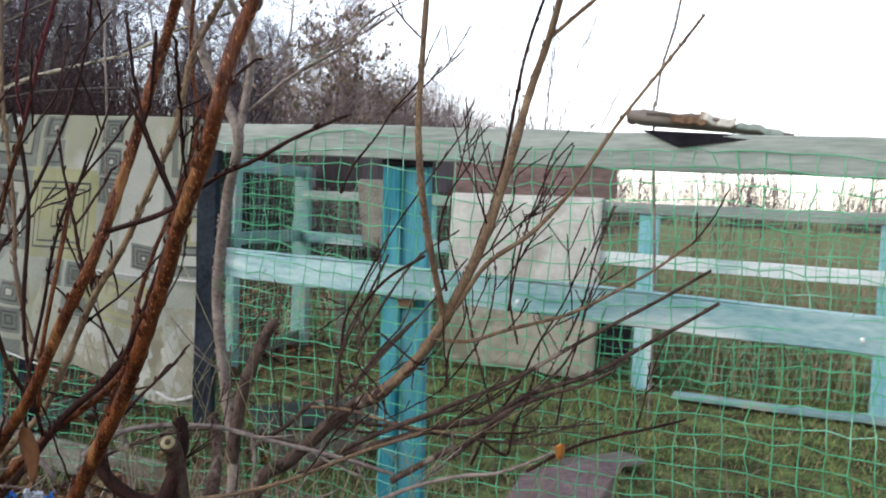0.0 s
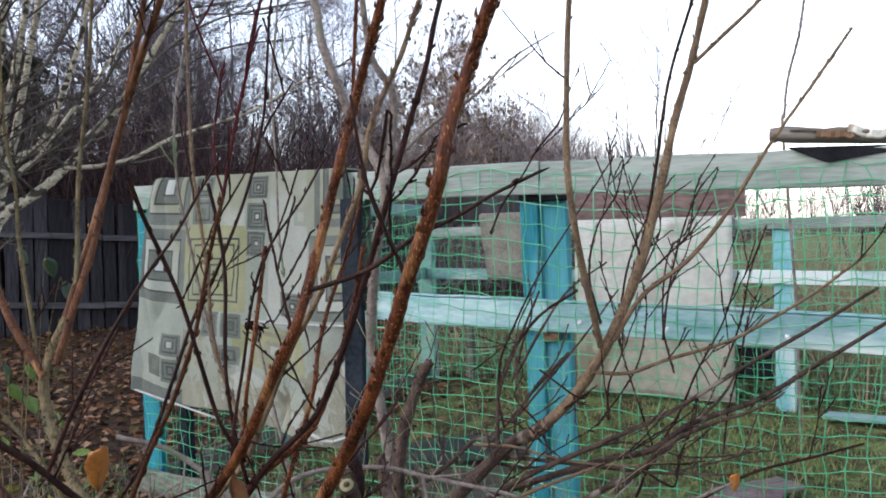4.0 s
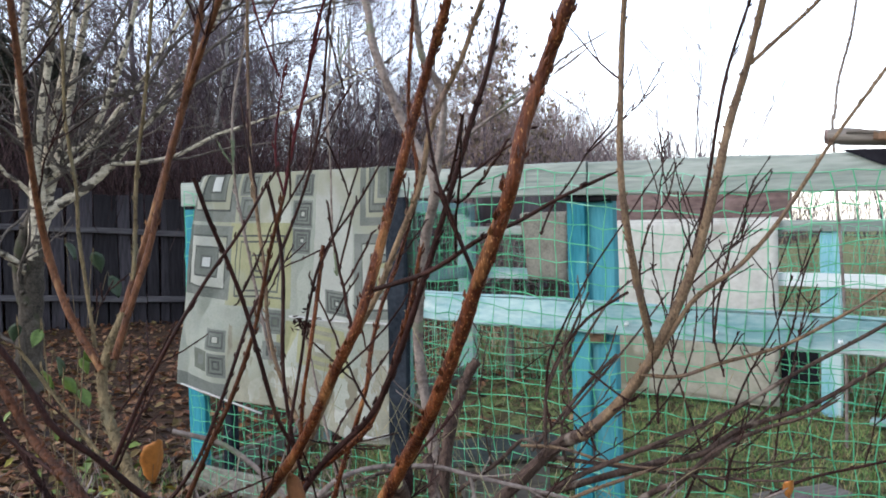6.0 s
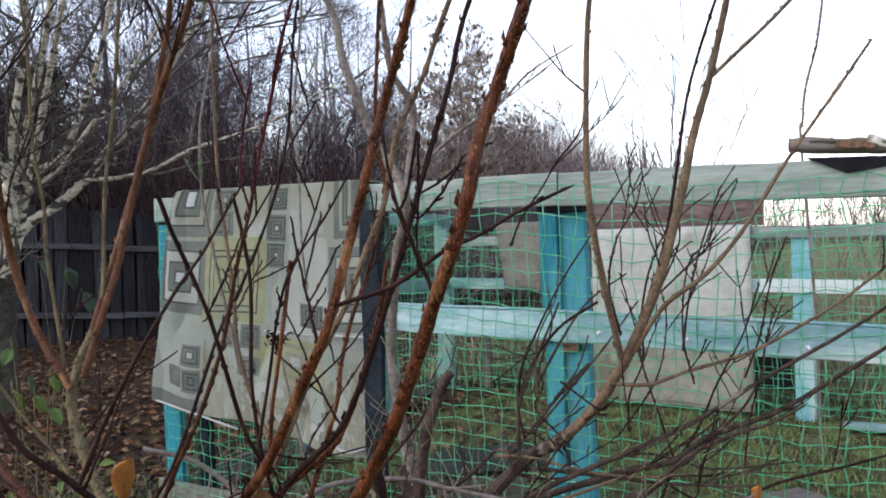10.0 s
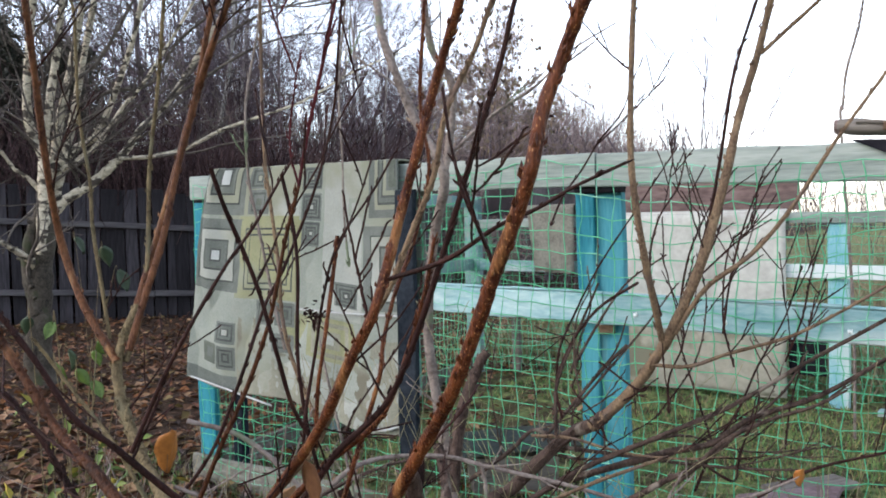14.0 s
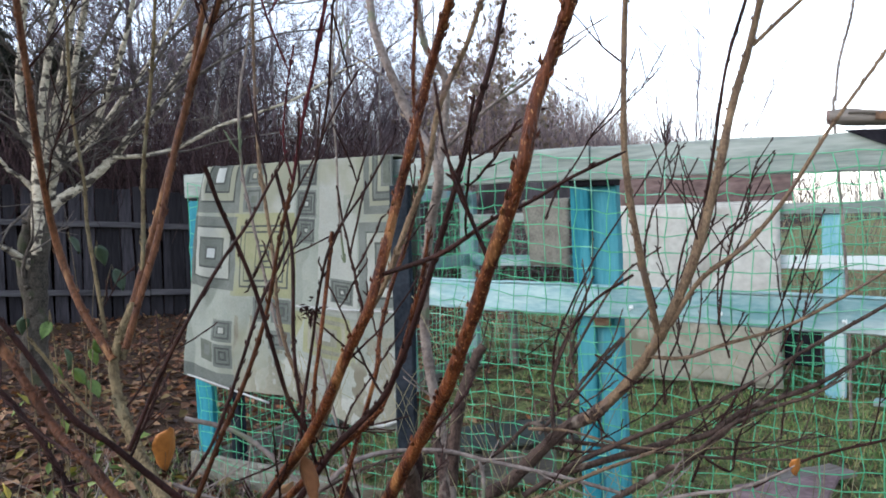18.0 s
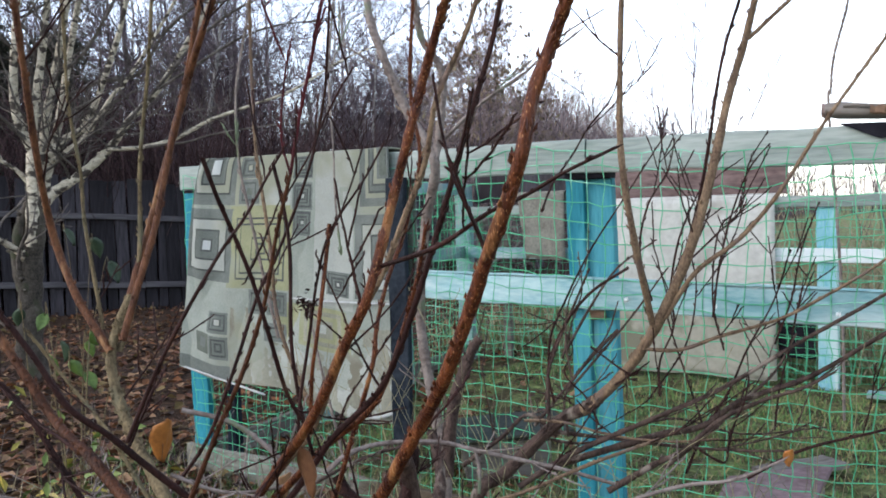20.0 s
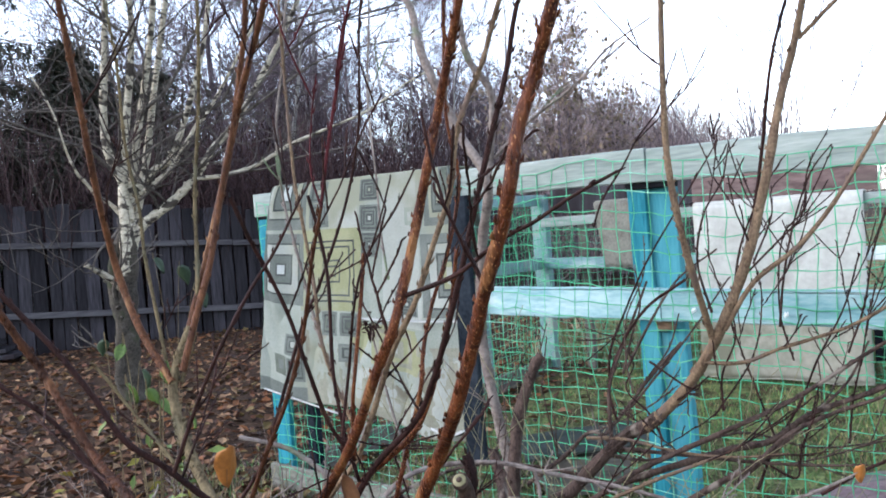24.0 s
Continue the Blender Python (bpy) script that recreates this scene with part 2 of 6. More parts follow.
M_BROWNBOARD = mat("plum_brown_plywood", (0.102, 0.070, 0.069), (0.189, 0.137, 0.135), 5, 0.9, 0.4, fine=40, spec=0.04)
M_CLIP = mat("white_clip_glint", (0.62, 0.64, 0.62), (0.78, 0.79, 0.77), 30, 0.5, 0.1)
M_BLUE = mat("blue_plastic", (0.02, 0.10, 0.33), (0.035, 0.17, 0.45), 10, 0.35, 0.0)
M_WHITEP = mat("white_plastic_film", (0.34, 0.37, 0.41), (0.50, 0.52, 0.55), 12, 0.35, 0.3)
R_BASE = mat("rug_grey_green_pile", (0.134, 0.150, 0.125), (0.202, 0.216, 0.184), 4, 0.95, 0.7, c3=(0.160, 0.164, 0.121), fine=160, patch=0.53)
R_PALE = mat("rug_pale_grey_pile", (0.181, 0.192, 0.166), (0.247, 0.256, 0.225), 4, 0.95, 0.7, c3=(0.160, 0.164, 0.121), fine=160, patch=0.53)
R_YEL = mat("rug_olive_yellow_pile", (0.135, 0.140, 0.074), (0.190, 0.190, 0.112), 6, 0.95, 0.5, c3=(0.160, 0.166, 0.12), fine=160, patch=0.56)
R_SOIL = mat("rug_soiled_pile", (0.118, 0.118, 0.088), (0.192, 0.188, 0.146), 7, 0.95, 0.7, c3=(0.108, 0.102, 0.074), fine=160, patch=0.54)
R_LINE = mat("rug_dark_line_pile", (0.030, 0.035, 0.031), (0.066, 0.072, 0.064), 9, 0.95, 0.5, fine=160)
R_MID = mat("rug_mid_grey_pile", (0.066, 0.075, 0.065), (0.110, 0.120, 0.105), 8, 0.95, 0.5, fine=160)
R_WHITE = mat("rug_off_white_pile", (0.225, 0.242, 0.228), (0.29, 0.306, 0.29), 6, 0.95, 0.5, fine=160)
R_DARK = mat("rug_dark_green_pile", (0.055, 0.063, 0.050), (0.092, 0.102, 0.083), 8, 0.95, 0.5, fine=160)
R_EDGE = mat("rug_bound_edge", (0.235, 0.240, 0.225), (0.320, 0.325, 0.305), 12, 0.9, 0.3)
M_LITTER = leaf_mat("fallen_leaves", [(0.076, 0.027, 0.012), (0.119, 0.055, 0.024), (0.018, 0.009, 0.005), (0.199, 0.118, 0.060), (0.071, 0.028, 0.011), (0.140, 0.073, 0.036), (0.034, 0.016, 0.008), (0.135, 0.051, 0.015), (0.089, 0.060, 0.018), (0.051, 0.022, 0.009)])
M_GRASS = leaf_mat("short_grass", [(0.081, 0.146, 0.043), (0.131, 0.195, 0.057), (0.052, 0.094, 0.030), (0.219, 0.195, 0.074), (0.131, 0.098, 0.051), (0.105, 0.166, 0.049)])
M_DRY = leaf_mat("dry_weeds", [(0.15, 0.12, 0.07), (0.22, 0.18, 0.11), (0.09, 0.07, 0.04), (0.08, 0.095, 0.035), (0.13, 0.09, 0.05)])
M_MEADOW = leaf_mat("olive_meadow_grass", [(0.14, 0.145, 0.065), (0.21, 0.18, 0.10), (0.085, 0.11, 0.04), (0.26, 0.22, 0.14), (0.12, 0.15, 0.055), (0.16, 0.12, 0.08)])
M_ORANGE = leaf_mat("orange_autumn_leaf", [(0.33, 0.135, 0.030), (0.29, 0.11, 0.025), (0.38, 0.18, 0.055)], 0.5)
M_GREENLEAF = leaf_mat("late_green_leaf", [(0.10, 0.13, 0.022), (0.20, 0.17, 0.028), (0.07, 0.11, 0.022), (0.32, 0.25, 0.04), (0.10, 0.14, 0.03)], 0.5)
M_YELLOWLEAF = leaf_mat("yellow_fallen_leaf", [(0.34, 0.26, 0.06), (0.27, 0.19, 0.05), (0.20, 0.18, 0.05), (0.38, 0.30, 0.10)], 0.6)
M_DULLLEAF = leaf_mat("grey_green_leaf", [(0.038, 0.059, 0.033), (0.028, 0.045, 0.023), (0.063, 0.084, 0.049)], 0.55)
M_RUSTLEAF = leaf_mat("rust_brown_leaf", [(0.15, 0.062, 0.026), (0.12, 0.05, 0.02), (0.18, 0.08, 0.035)], 0.7)
M_WITHERED = leaf_mat("dark_withered_leaf", [(0.16, 0.115, 0.075), (0.24, 0.17, 0.11), (0.085, 0.065, 0.045), (0.19, 0.15, 0.085)], 0.7)
M_BROWNLEAF = leaf_mat("withered_brown_leaf", [(0.28, 0.16, 0.08), (0.22, 0.12, 0.06), (0.34, 0.22, 0.12)], 0.7)
M_NEEDLE = leaf_mat("dark_needles", [(0.020, 0.024, 0.015), (0.036, 0.036, 0.024), (0.053, 0.048, 0.036)], 0.7)

def ground_mat():
    """Leaf-strewn earth before and beside the pen, thin grass in it, dry meadow beyond."""
    m = bpy.data.materials.new("earth_and_grass")
    m.use_nodes = True
    n, l = m.node_tree.nodes, m.node_tree.links
    b = n["Principled BSDF"]
    b.inputs["Roughness"].default_value, b.inputs["Specular IOR Level"].default_value = 0.95, 0.1
    tc = n.new("ShaderNodeTexCoord")
    def noise_at(s, d=5.0):
        t = n.new("ShaderNodeTexNoise"); t.inputs["Scale"].default_value, t.inputs["Detail"].default_value = s, d
        l.new(tc.outputs["Object"], t.inputs["Vector"]); return t
    def ramp(src, p0, c0, p1, c1):
        r = n.new("ShaderNodeValToRGB")
        r.color_ramp.elements[0].position, r.color_ramp.elements[1].position = p0, p1
        r.color_ramp.elements[0].color, r.color_ramp.elements[1].color = (*c0, 1), (*c1, 1)
        l.new(src, r.inputs["Fac"]); return r
    def mix(f, a, c):
        x = n.new("ShaderNodeMix"); x.data_type = 'RGBA'
        l.new(f, x.inputs[0]); l.new(a, x.inputs[6]); l.new(c, x.inputs[7]); return x.outputs[2]
    big, mid, small = noise_at(0.7), noise_at(5.0), noise_at(34.0)
    earth = ramp(small.outputs["Fac"], 0.35, (0.011, 0.006, 0.004), 0.68, (0.058, 0.034, 0.019))
    grass = ramp(small.outputs["Fac"], 0.35, (0.052, 0.074, 0.024), 0.66, (0.150, 0.178, 0.062))
    dry = ramp(small.outputs["Fac"], 0.35, (0.07, 0.075, 0.033), 0.66, (0.17, 0.165, 0.085))
    bare = ramp(mid.outputs["Fac"], 0.38, (0, 0, 0), 0.58, (0.85, 0.85, 0.85))
    # the pen's outline: to the right of its side and behind its front
    sep = n.new("ShaderNodeSeparateXYZ"); l.new(tc.outputs["Object"], sep.inputs[0])
    def line(ax, ay, c, wide):
        a1, a2, a3, r = [n.new("ShaderNodeMath") for _ in range(3)] + [n.new("ShaderNodeMapRange")]
        a1.operation = a2.operation = 'MULTIPLY_ADD'
        a1.inputs[1].default_value, a1.inputs[2].default_value = ax, c
        a2.inputs[1].default_value = ay
        l.new(sep.outputs[0], a1.inputs[0]); l.new(sep.outputs[1], a2.inputs[0]); l.new(a1.outputs[0], a2.inputs[2])
        a3.operation = 'MULTIPLY_ADD'; a3.inputs[1].default_value = 1.6
        l.new(mid.outputs["Fac"], a3.inputs[0]); l.new(a2.outputs[0], a3.inputs[2])
        r.inputs["From Min"].default_value, r.inputs["From Max"].default_value = 0.8 - wide, 0.8 + wide
        l.new(a3.outputs[0], r.inputs["Value"]); return r.outputs[0]
    inside = line(0.91, -0.41, 2.78, 0.5)
    far = line(0.0, 1.0, -9.5, 2.0)
    col = mix(bare.outputs["Color"], grass.outputs["Color"], earth.outputs["Color"])
    col = mix(inside, earth.outputs["Color"], col)
    dryfar = mix(big.outputs["Fac"], dry.outputs["Color"], grass.outputs["Color"])
    fm = n.new("ShaderNodeMath"); fm.operation = 'MULTIPLY'
    l.new(far, fm.inputs[0]); l.new(inside, fm.inputs[1])
    col = mix(fm.outputs[0], col, dryfar)
    l.new(col, b.inputs["Base Color"])
    bp = n.new("ShaderNodeBump"); bp.inputs["Strength"].default_value, bp.inputs["Distance"].default_value = 0.8, 0.03
    l.new(small.outputs["Fac"], bp.inputs["Height"]); l.new(bp.outputs["Normal"], b.inputs["Normal"])
    return m
M_GROUND = ground_mat()

# ---------------- mesh helpers ----------------
def part(name, bm, material, parent=None, label="", smooth=False):
    """Links a bmesh as one mesh object, under parent if given. material may be a list."""
    me = bpy.data.meshes.new(name)
    bm.to_mesh(me); bm.free()
    for m in (material if isinstance(material, (list, tuple)) else [material]):
        me.materials.append(m)
    if smooth:
        me.polygons.foreach_set("use_smooth", [True] * len(me.polygons))
    ob = new(name, me)
    if parent:
        ob.parent = parent
    return tagged(ob, label) if label else ob

def mesh_part(name, verts, faces, material, parent=None, label="", smooth=False, index=None):
    me = bpy.data.meshes.new(name)
    me.from_pydata(verts, [], faces)
    for m in (material if isinstance(material, (list, tuple)) else [material]):
        me.materials.append(m)
    if smooth:
        me.polygons.foreach_set("use_smooth", [True] * len(me.polygons))
    if index is not None:
        me.polygons.foreach_set("material_index", index)
    me.update()
    ob = new(name, me)
    if parent:
        ob.parent = parent
    return tagged(ob, label) if label else ob

def thing(name, label, category, m=None, group="", kind=""):
    ob = new(name)
    ob.empty_display_size = 0.1
    if m is not None:
        ob.matrix_world = m
    return tagged(ob, label, category, group, kind)

def beam(p0, p1, wide, high, seed=0, wob=0.004, cuts=7, bevel=0.004):
    """A sawn board from p0 to p1 (its middle line): wide is its thickness across, high its upright size; worn, slightly bowed."""
    rnd = random.Random(seed)
    p0, p1 = Vector(p0), Vector(p1)
    bm = bmesh.new()
    d = (p1 - p0).normalized()
    up = Vector((0, 0, 1)) if abs(d.z) < 0.8 else Vector((1, 0, 0))
    side = d.cross(up).normalized()
    up = side.cross(d).normalized()
    rings = []
    for k in range(cuts + 1):
        c = p0.lerp(p1, k / cuts) + side * rnd.uniform(-wob, wob) + up * rnd.uniform(-wob, wob)
        w, h, e = wide / 2 * rnd.uniform(0.96, 1.03), high / 2 * rnd.uniform(0.96, 1.03), bevel
        prof = ((-w + e, -h), (w - e, -h), (w, -h + e), (w, h - e), (w - e, h), (-w + e, h), (-w, h - e), (-w, -h + e))
        rings.append([bm.verts.new(c + side * a + up * b) for a, b in prof])
    for a, b in zip(rings, rings[1:]):
        for i in range(8):
            bm.faces.new((a[i], a[(i + 1) % 8], b[(i + 1) % 8], b[i]))
    bm.faces.new(rings[0][::-1]); bm.faces.new(rings[-1])
    bmesh.ops.recalc_face_normals(bm, faces=bm.faces)
    return bm

def spline(pts, n=5):
    """Points along a smooth line through pts."""
    pts = [Vector(p) for p in pts]
    q = [pts[0] * 2 - pts[1]] + pts + [pts[-1] * 2 - pts[-2]]
    out = []
    for a, b, c, d in zip(q, q[1:], q[2:], q[3:]):
        for k in range(n):
            t = k / n
            out.append(0.5 * (2 * b + (c - a) * t + (2 * a - 5 * b + 4 * c - d) * t * t + (3 * b - a - 3 * c + d) * t ** 3))
    return out + [pts[-1]]

class Tubes:
    """Gathers tapered tubes into one mesh."""
    def __init__(self):
        self.v, self.f = [], []
    def add(self, pts, radii, sides=6):
        base, n = len(self.v), len(pts)
        side = None
        for k, p in enumerate(pts):
            d = (pts[min(k + 1, n - 1)] - pts[max(k - 1, 0)])
            d = d.normalized() if d.length > 1e-9 else Vector((0, 0, 1))
            ref = side if side is not None else (Vector((1, 0, 0)) if abs(d.x) < 0.8 else Vector((0, 1, 0)))
            side = (ref - d * ref.dot(d)).normalized()
            other = d.cross(side)
            for s in range(sides):
                a = 2 * math.pi * s / sides
                self.v.append(p + (side * math.cos(a) + other * math.sin(a)) * radii[k])
        for k in range(n - 1):
            for s in range(sides):
                a, b = base + k * sides + s, base + k * sides + (s + 1) % sides
                self.f.append((a, b, b + sides, a + sides))
        self.f.append(tuple(base + (n - 1) * sides + s for s in range(sides)))
    def put(self, name, material, parent=None, label=""):
        return mesh_part(name, self.v, self.f, material, parent, label, smooth=True)

def bent_leaf(v, f, p, size, yaw, tilt, roll, narrow=0.5, curl=0.25):
    """One curled leaf of six points."""
    m = Matrix.Translation(p) @ Euler((tilt, roll, yaw)).to_matrix().to_4x4()
    b, w, c = len(v), size * narrow / 2, size * curl
    for q in ((0, 0, 0), (-w, size * 0.45, c * 0.5), (0, size * 0.5, -c * 0.15), (w, size * 0.45, c * 0.5), (-w * 0.4, size * 0.8, c * 0.4), (0, size, c * 0.1)):
        v.append(m @ Vector(q))
    f += [(b, b + 2, b + 1), (b, b + 3, b + 2), (b + 1, b + 2, b + 5, b + 4), (b + 2, b + 3, b + 5)]

# ---------------- ground ----------------
def hill(x, y):
    """The lie of the ground."""
    r = math.hypot(x, y)
    h = 0.035 * noise.noise((x * 0.8, y * 0.8, 0.3)) + 0.012 * noise.noise((x * 4, y * 4, 1.7))
    if r > 14:
        h += (r - 14) * 0.004 * noise.noise((x * 0.02, y * 0.02, 5.0))
    return h - 0.02

def build_ground():
    radii = [0.0] + [0.25 * 1.075 ** k for k in range(118)]
    n = 120
    verts, faces = [(0, 3, hill(0, 3))], []
    for r in radii[1:]:
        for k in range(n):
            a = 2 * math.pi * k / n
            x, y = r * math.cos(a), 3 + r * math.sin(a)
            verts.append((x, y, hill(x, y)))
    for k in range(n):
        faces.append((0, 1 + k, 1 + (k + 1) % n))
    for i in range(len(radii) - 2):
        for k in range(n):
            a, b = 1 + i * n + k, 1 + i * n + (k + 1) % n
            faces.append((a, a + n, b + n, b))
    ob = mesh_part("ground", verts, faces, M_GROUND, smooth=True)
    tagged(ob, "bare earth with fallen leaves, thin grass inside the pen", "ground", kind="structure")
build_ground()

# ---------------- the pen ----------------
CORNER, THETA = Vector((-1.187, 4.152, 0)), -33.0
FRONT = pose(CORNER.x, CORNER.y, 0, 0, 0, THETA)       # x along the front fence, y into the pen
BACK = pose(2.16, 5.68, 0, 0, 0, THETA)                # x along the back fence, from the oilcloth's edge
BACK_L = BACK @ Vector((-2.45, 0, 0))                  # the pen's rear corner
SIDE_LEN = (Vector((BACK_L.x, BACK_L.y, 0)) - CORNER).length
SIDE_ANG = math.degrees(math.atan2(BACK_L.y - CORNER.y, BACK_L.x - CORNER.x))
SIDE = pose(CORNER.x, CORNER.y, 0, 0, 0, SIDE_ANG)

def net(name, x0, x1, z0, z1, y, parent, label, seed, cell=(0.063, 0.056), sag=0.024, thick=0.0017, top=lambda x: 0.0):
    """Plastic garden netting: woven strands that meet in shared, uneven knots."""
    rnd = random.Random(seed)
    nx, nz = int((x1 - x0) / cell[0]), int((z1 - z0) / cell[1])
    knot = {}
    for i in range(nx + 1):
        for j in range(nz + 1):
            x, z = x0 + i * cell[0], z0 + j * cell[1]
            wave = Vector((noise.noise((x * 2.1, z * 2.1, seed)), noise.noise((x * 1.7, z * 1.7, seed + 9)), noise.noise((x * 1.5, z * 2.6, seed + 20))))
            knot[i, j] = Vector((x + wave.x * sag * 1.5 + rnd.uniform(-0.009, 0.009), y + wave.y * sag * 0.9, z + top(x) * (j / nz) + wave.z * sag * 1.9 - 0.010 * math.sin(x * 3.1) + rnd.uniform(-0.009, 0.009)))
    t = Tubes()
    for j in range(nz + 1):
        pts = [knot[i, j] + Vector((0, -thick * 0.5, 0)) for i in range(nx + 1)]
        t.add(pts, [thick * rnd.uniform(0.8, 1.25) for _ in pts], 4)
    for i in range(nx + 1):
        pts = [knot[i, j] + Vector((0, thick * 0.5, 0)) for j in range(nz + 1)]
        t.add(pts, [thick * rnd.uniform(0.8, 1.25) for _ in pts], 4)
    return tagged(t.put(name, M_NET, parent, label), kind="stuff")

def post(parent, x, y, w, d, z0, z1, material, seed, lean=0.0, name="post", label=""):
    return part(name, beam((x + lean * z0, y, z0), (x + lean * z1, y, z1), d, w, seed, 0.003, 6), material, parent, label)

CLIPS = ((2.226, 0.887), (2.518, 0.875), (2.874, 0.866), (3.50, 0.855))
def front_fence():
    f = thing("front_fence", "turquoise timber pen fence hung with green netting", "fence", FRONT)
    drop = lambda x: -0.0055 * x - 0.017 * max(0, x - 1.5)     # the rails sink a little along the run
    for k, x in enumerate((0.008, 4.15, 5.95)):
        post(f, x, 0.040, 0.115, 0.035, -0.05, 1.325 + drop(x), M_TURQ, 10 + k, lean=-0.012 if k else 0.0)
    # the middle post is a narrow board nailed on a broad worn one
    post(f, 2.040, 0.036, 0.072, 0.030, -0.05, 1.30, M_TURQ, 11, lean=-0.012)
    post(f, 2.094, 0.060, 0.150, 0.034, -0.05, 1.297, M_WORN, 20, lean=-0.012, name="backing_post", label="worn turquoise board behind the post")
    # the inner post's shade is put into its dark colour
    post(f, 0.16, 0.10, 0.06, 0.05, -0.05, 1.2, M_DARKPOST, 21, name="inner_post", label="inner post with its shade put into the dark colour")
    # black strip puts the top board's shade onto the post head
    part("black_strip", beam((1.992, 0.030, 1.306), (2.160, 0.030, 1.304), 0.05, 0.024, 24, 0.003, 4), M_BLACK, f, "black strip for the shade under the top board")
    post(f, 1.308, -0.066, 0.090, 0.026, 0.30, 1.335, M_DARKPOST, 22, name="dark_board", label="dark stained board nailed over the netting")
    # top board in three lengths, butted over the posts
    for k, (a, b) in enumerate(((-0.02, 2.08), (2.084, 4.14), (4.144, 6.0))):
        part("top_board", beam((a, 0.0, 1.3955 + drop(a)), (b, 0.0, 1.3955 + drop(b)), 0.028, 0.111, 30 + k, 0.003, 12), M_FASCIA, f)
        part("cap_board", beam((a, 0.068, 1.436 + drop(a)), (b, 0.068, 1.436 + drop(b)), 0.10, 0.018, 33 + k, 0.002, 12), M_FASCIA, f)
    for k, (a, b) in enumerate(((1.352, 2.10), (2.104, 4.12), (4.124, 6.0))):
        part("middle_rail", beam((a, -0.004, 0.926 + 1.15 * drop(a)), (b, -0.004, 0.926 + 1.15 * drop(b)), 0.03, 0.100, 40 + k, 0.003, 12), M_RAIL, f)
    for k, (a, b) in enumerate(((1.352, 2.10), (2.104, 6.0))):
        part("rail_cap", beam((a, -0.002, 0.981 + 1.15 * drop(a)), (b, -0.002, 0.981 + 1.15 * drop(b)), 0.036, 0.008, 47 + k, 0.002, 12), M_RAIL, f, "pale batten on top of the rail")
    part("bottom_board", beam((-0.05, -0.01, 0.055), (2.0, -0.01, 0.035), 0.03, 0.13, 44, 0.004, 8), M_FOOT, f, "pale board along the foot")
    part("bottom_board", beam((2.0, -0.01, 0.035), (6.0, -0.01, 0.02), 0.03, 0.10, 45, 0.004, 8), M_FOOT, f)
    part("bare_patch", beam((2.065, 0.021, 0.835), (2.125, 0.021, 0.842), 0.012, 0.055, 25, 0.003, 4), M_BAREWOOD, f, "bare brown wood where the paint has gone")
    # small clips, coloured white for the bright glints along the rail
    for k, (x, z) in enumerate(CLIPS):
        part("net_clip", beam((x - 0.006, -0.036, z), (x + 0.006, -0.036, z + 0.002), 0.010, 0.012, 140 + k), M_CLIP, f, "net clip with its white glint put into the colour")
    net("netting", 0.02, 6.0, 0.05, 1.40, -0.030, f, "bright green plastic netting", 3, top=drop)
    return f
front_fence()

def side_fence():
    f = thing("side_fence", "turquoise side fence of the pen with green netting", "fence", SIDE)
    for k, x in enumerate((1.05, 2.1)):
        post(f, x, -0.04, 0.09, 0.06, -0.05, 1.33, M_DULL, 50 + k)
    part("top_rail", beam((0.12, -0.04, 1.37), (SIDE_LEN, -0.04, 1.36), 0.03, 0.09, 53), M_DULL, f)
    part("middle_rail", beam((0.12, -0.04, 0.87), (SIDE_LEN, -0.04, 0.86), 0.03, 0.09, 54), M_DULL, f)
    part("bottom_board", beam((0.0, -0.04, 0.05), (SIDE_LEN, -0.04, 0.05), 0.03, 0.12, 55), M_GREYWOOD, f)
    net("netting", 0.05, SIDE_LEN, 0.05, 1.36, -0.07, f, "green plastic netting", 5)
side_fence()

def back_fence():
    f = thing("back_fence", "low back fence with pale rails and green netting", "fence", BACK)
    post(f, -2.42, 0.03, 0.13, 0.07, -0.05, 1.40, M_DULL, 60, label="pale turquoise corner post")
    for k, x in enumerate((-1.32, 0.295, 1.72, 3.2, 4.7)):
        post(f, x, 0.045, 0.12 if k else 0.09, 0.07, -0.05, 1.195, M_POSTPALE, 61 + k)
    for k, (a, b) in enumerate(((-2.4, -0.2), (-0.19, 2.3), (2.31, 5.0))):
        part("top_rail", beam((a, 0.0, 1.182), (b, 0.0, 1.180 - 0.01 * k), 0.03, 0.072, 70 + k, 0.003, 8), M_FASCIA, f)
        part("middle_rail", beam((a, -0.005, 0.855 - 0.012 * k), (b, -0.005, 0.835 - 0.02 * k), 0.03, 0.088, 73 + k, 0.003, 8), M_WHITE if k else M_RAIL, f)
    part("brown_board", beam((-1.16, 0.10, 1.360), (0.05, 0.10, 1.355), 0.022, 0.25, 170, 0.003, 8), M_REDBOARD, f, "reddish brown board above the pale rail")
    part("dark_board", beam((-2.35, 0.10, 1.365), (-1.164, 0.10, 1.360), 0.022, 0.25, 171, 0.003, 8), M_DARKPLANK, f, "dark weathered board above the pale rail")
    for k, x in enumerate((-2.1, -1.32, -0.2)):
        post(f, x, 0.135, 0.07, 0.045, -0.05, 1.47, M_GREYWOOD, 180 + k, name="rear_post")
    # black panel put in for the darkness of an opening
    part("dark_hatch", beam((0.0, 0.01, 0.29), (0.225, 0.01, 0.29), 0.02, 0.24, 78, 0.002, 3), M_BLACK, f, "black panel for the dark of an opening low in the fence")
    net("netting", -2.4, 5.0, 0.05, 1.19, -0.035, f, "green plastic netting", 7)
back_fence()

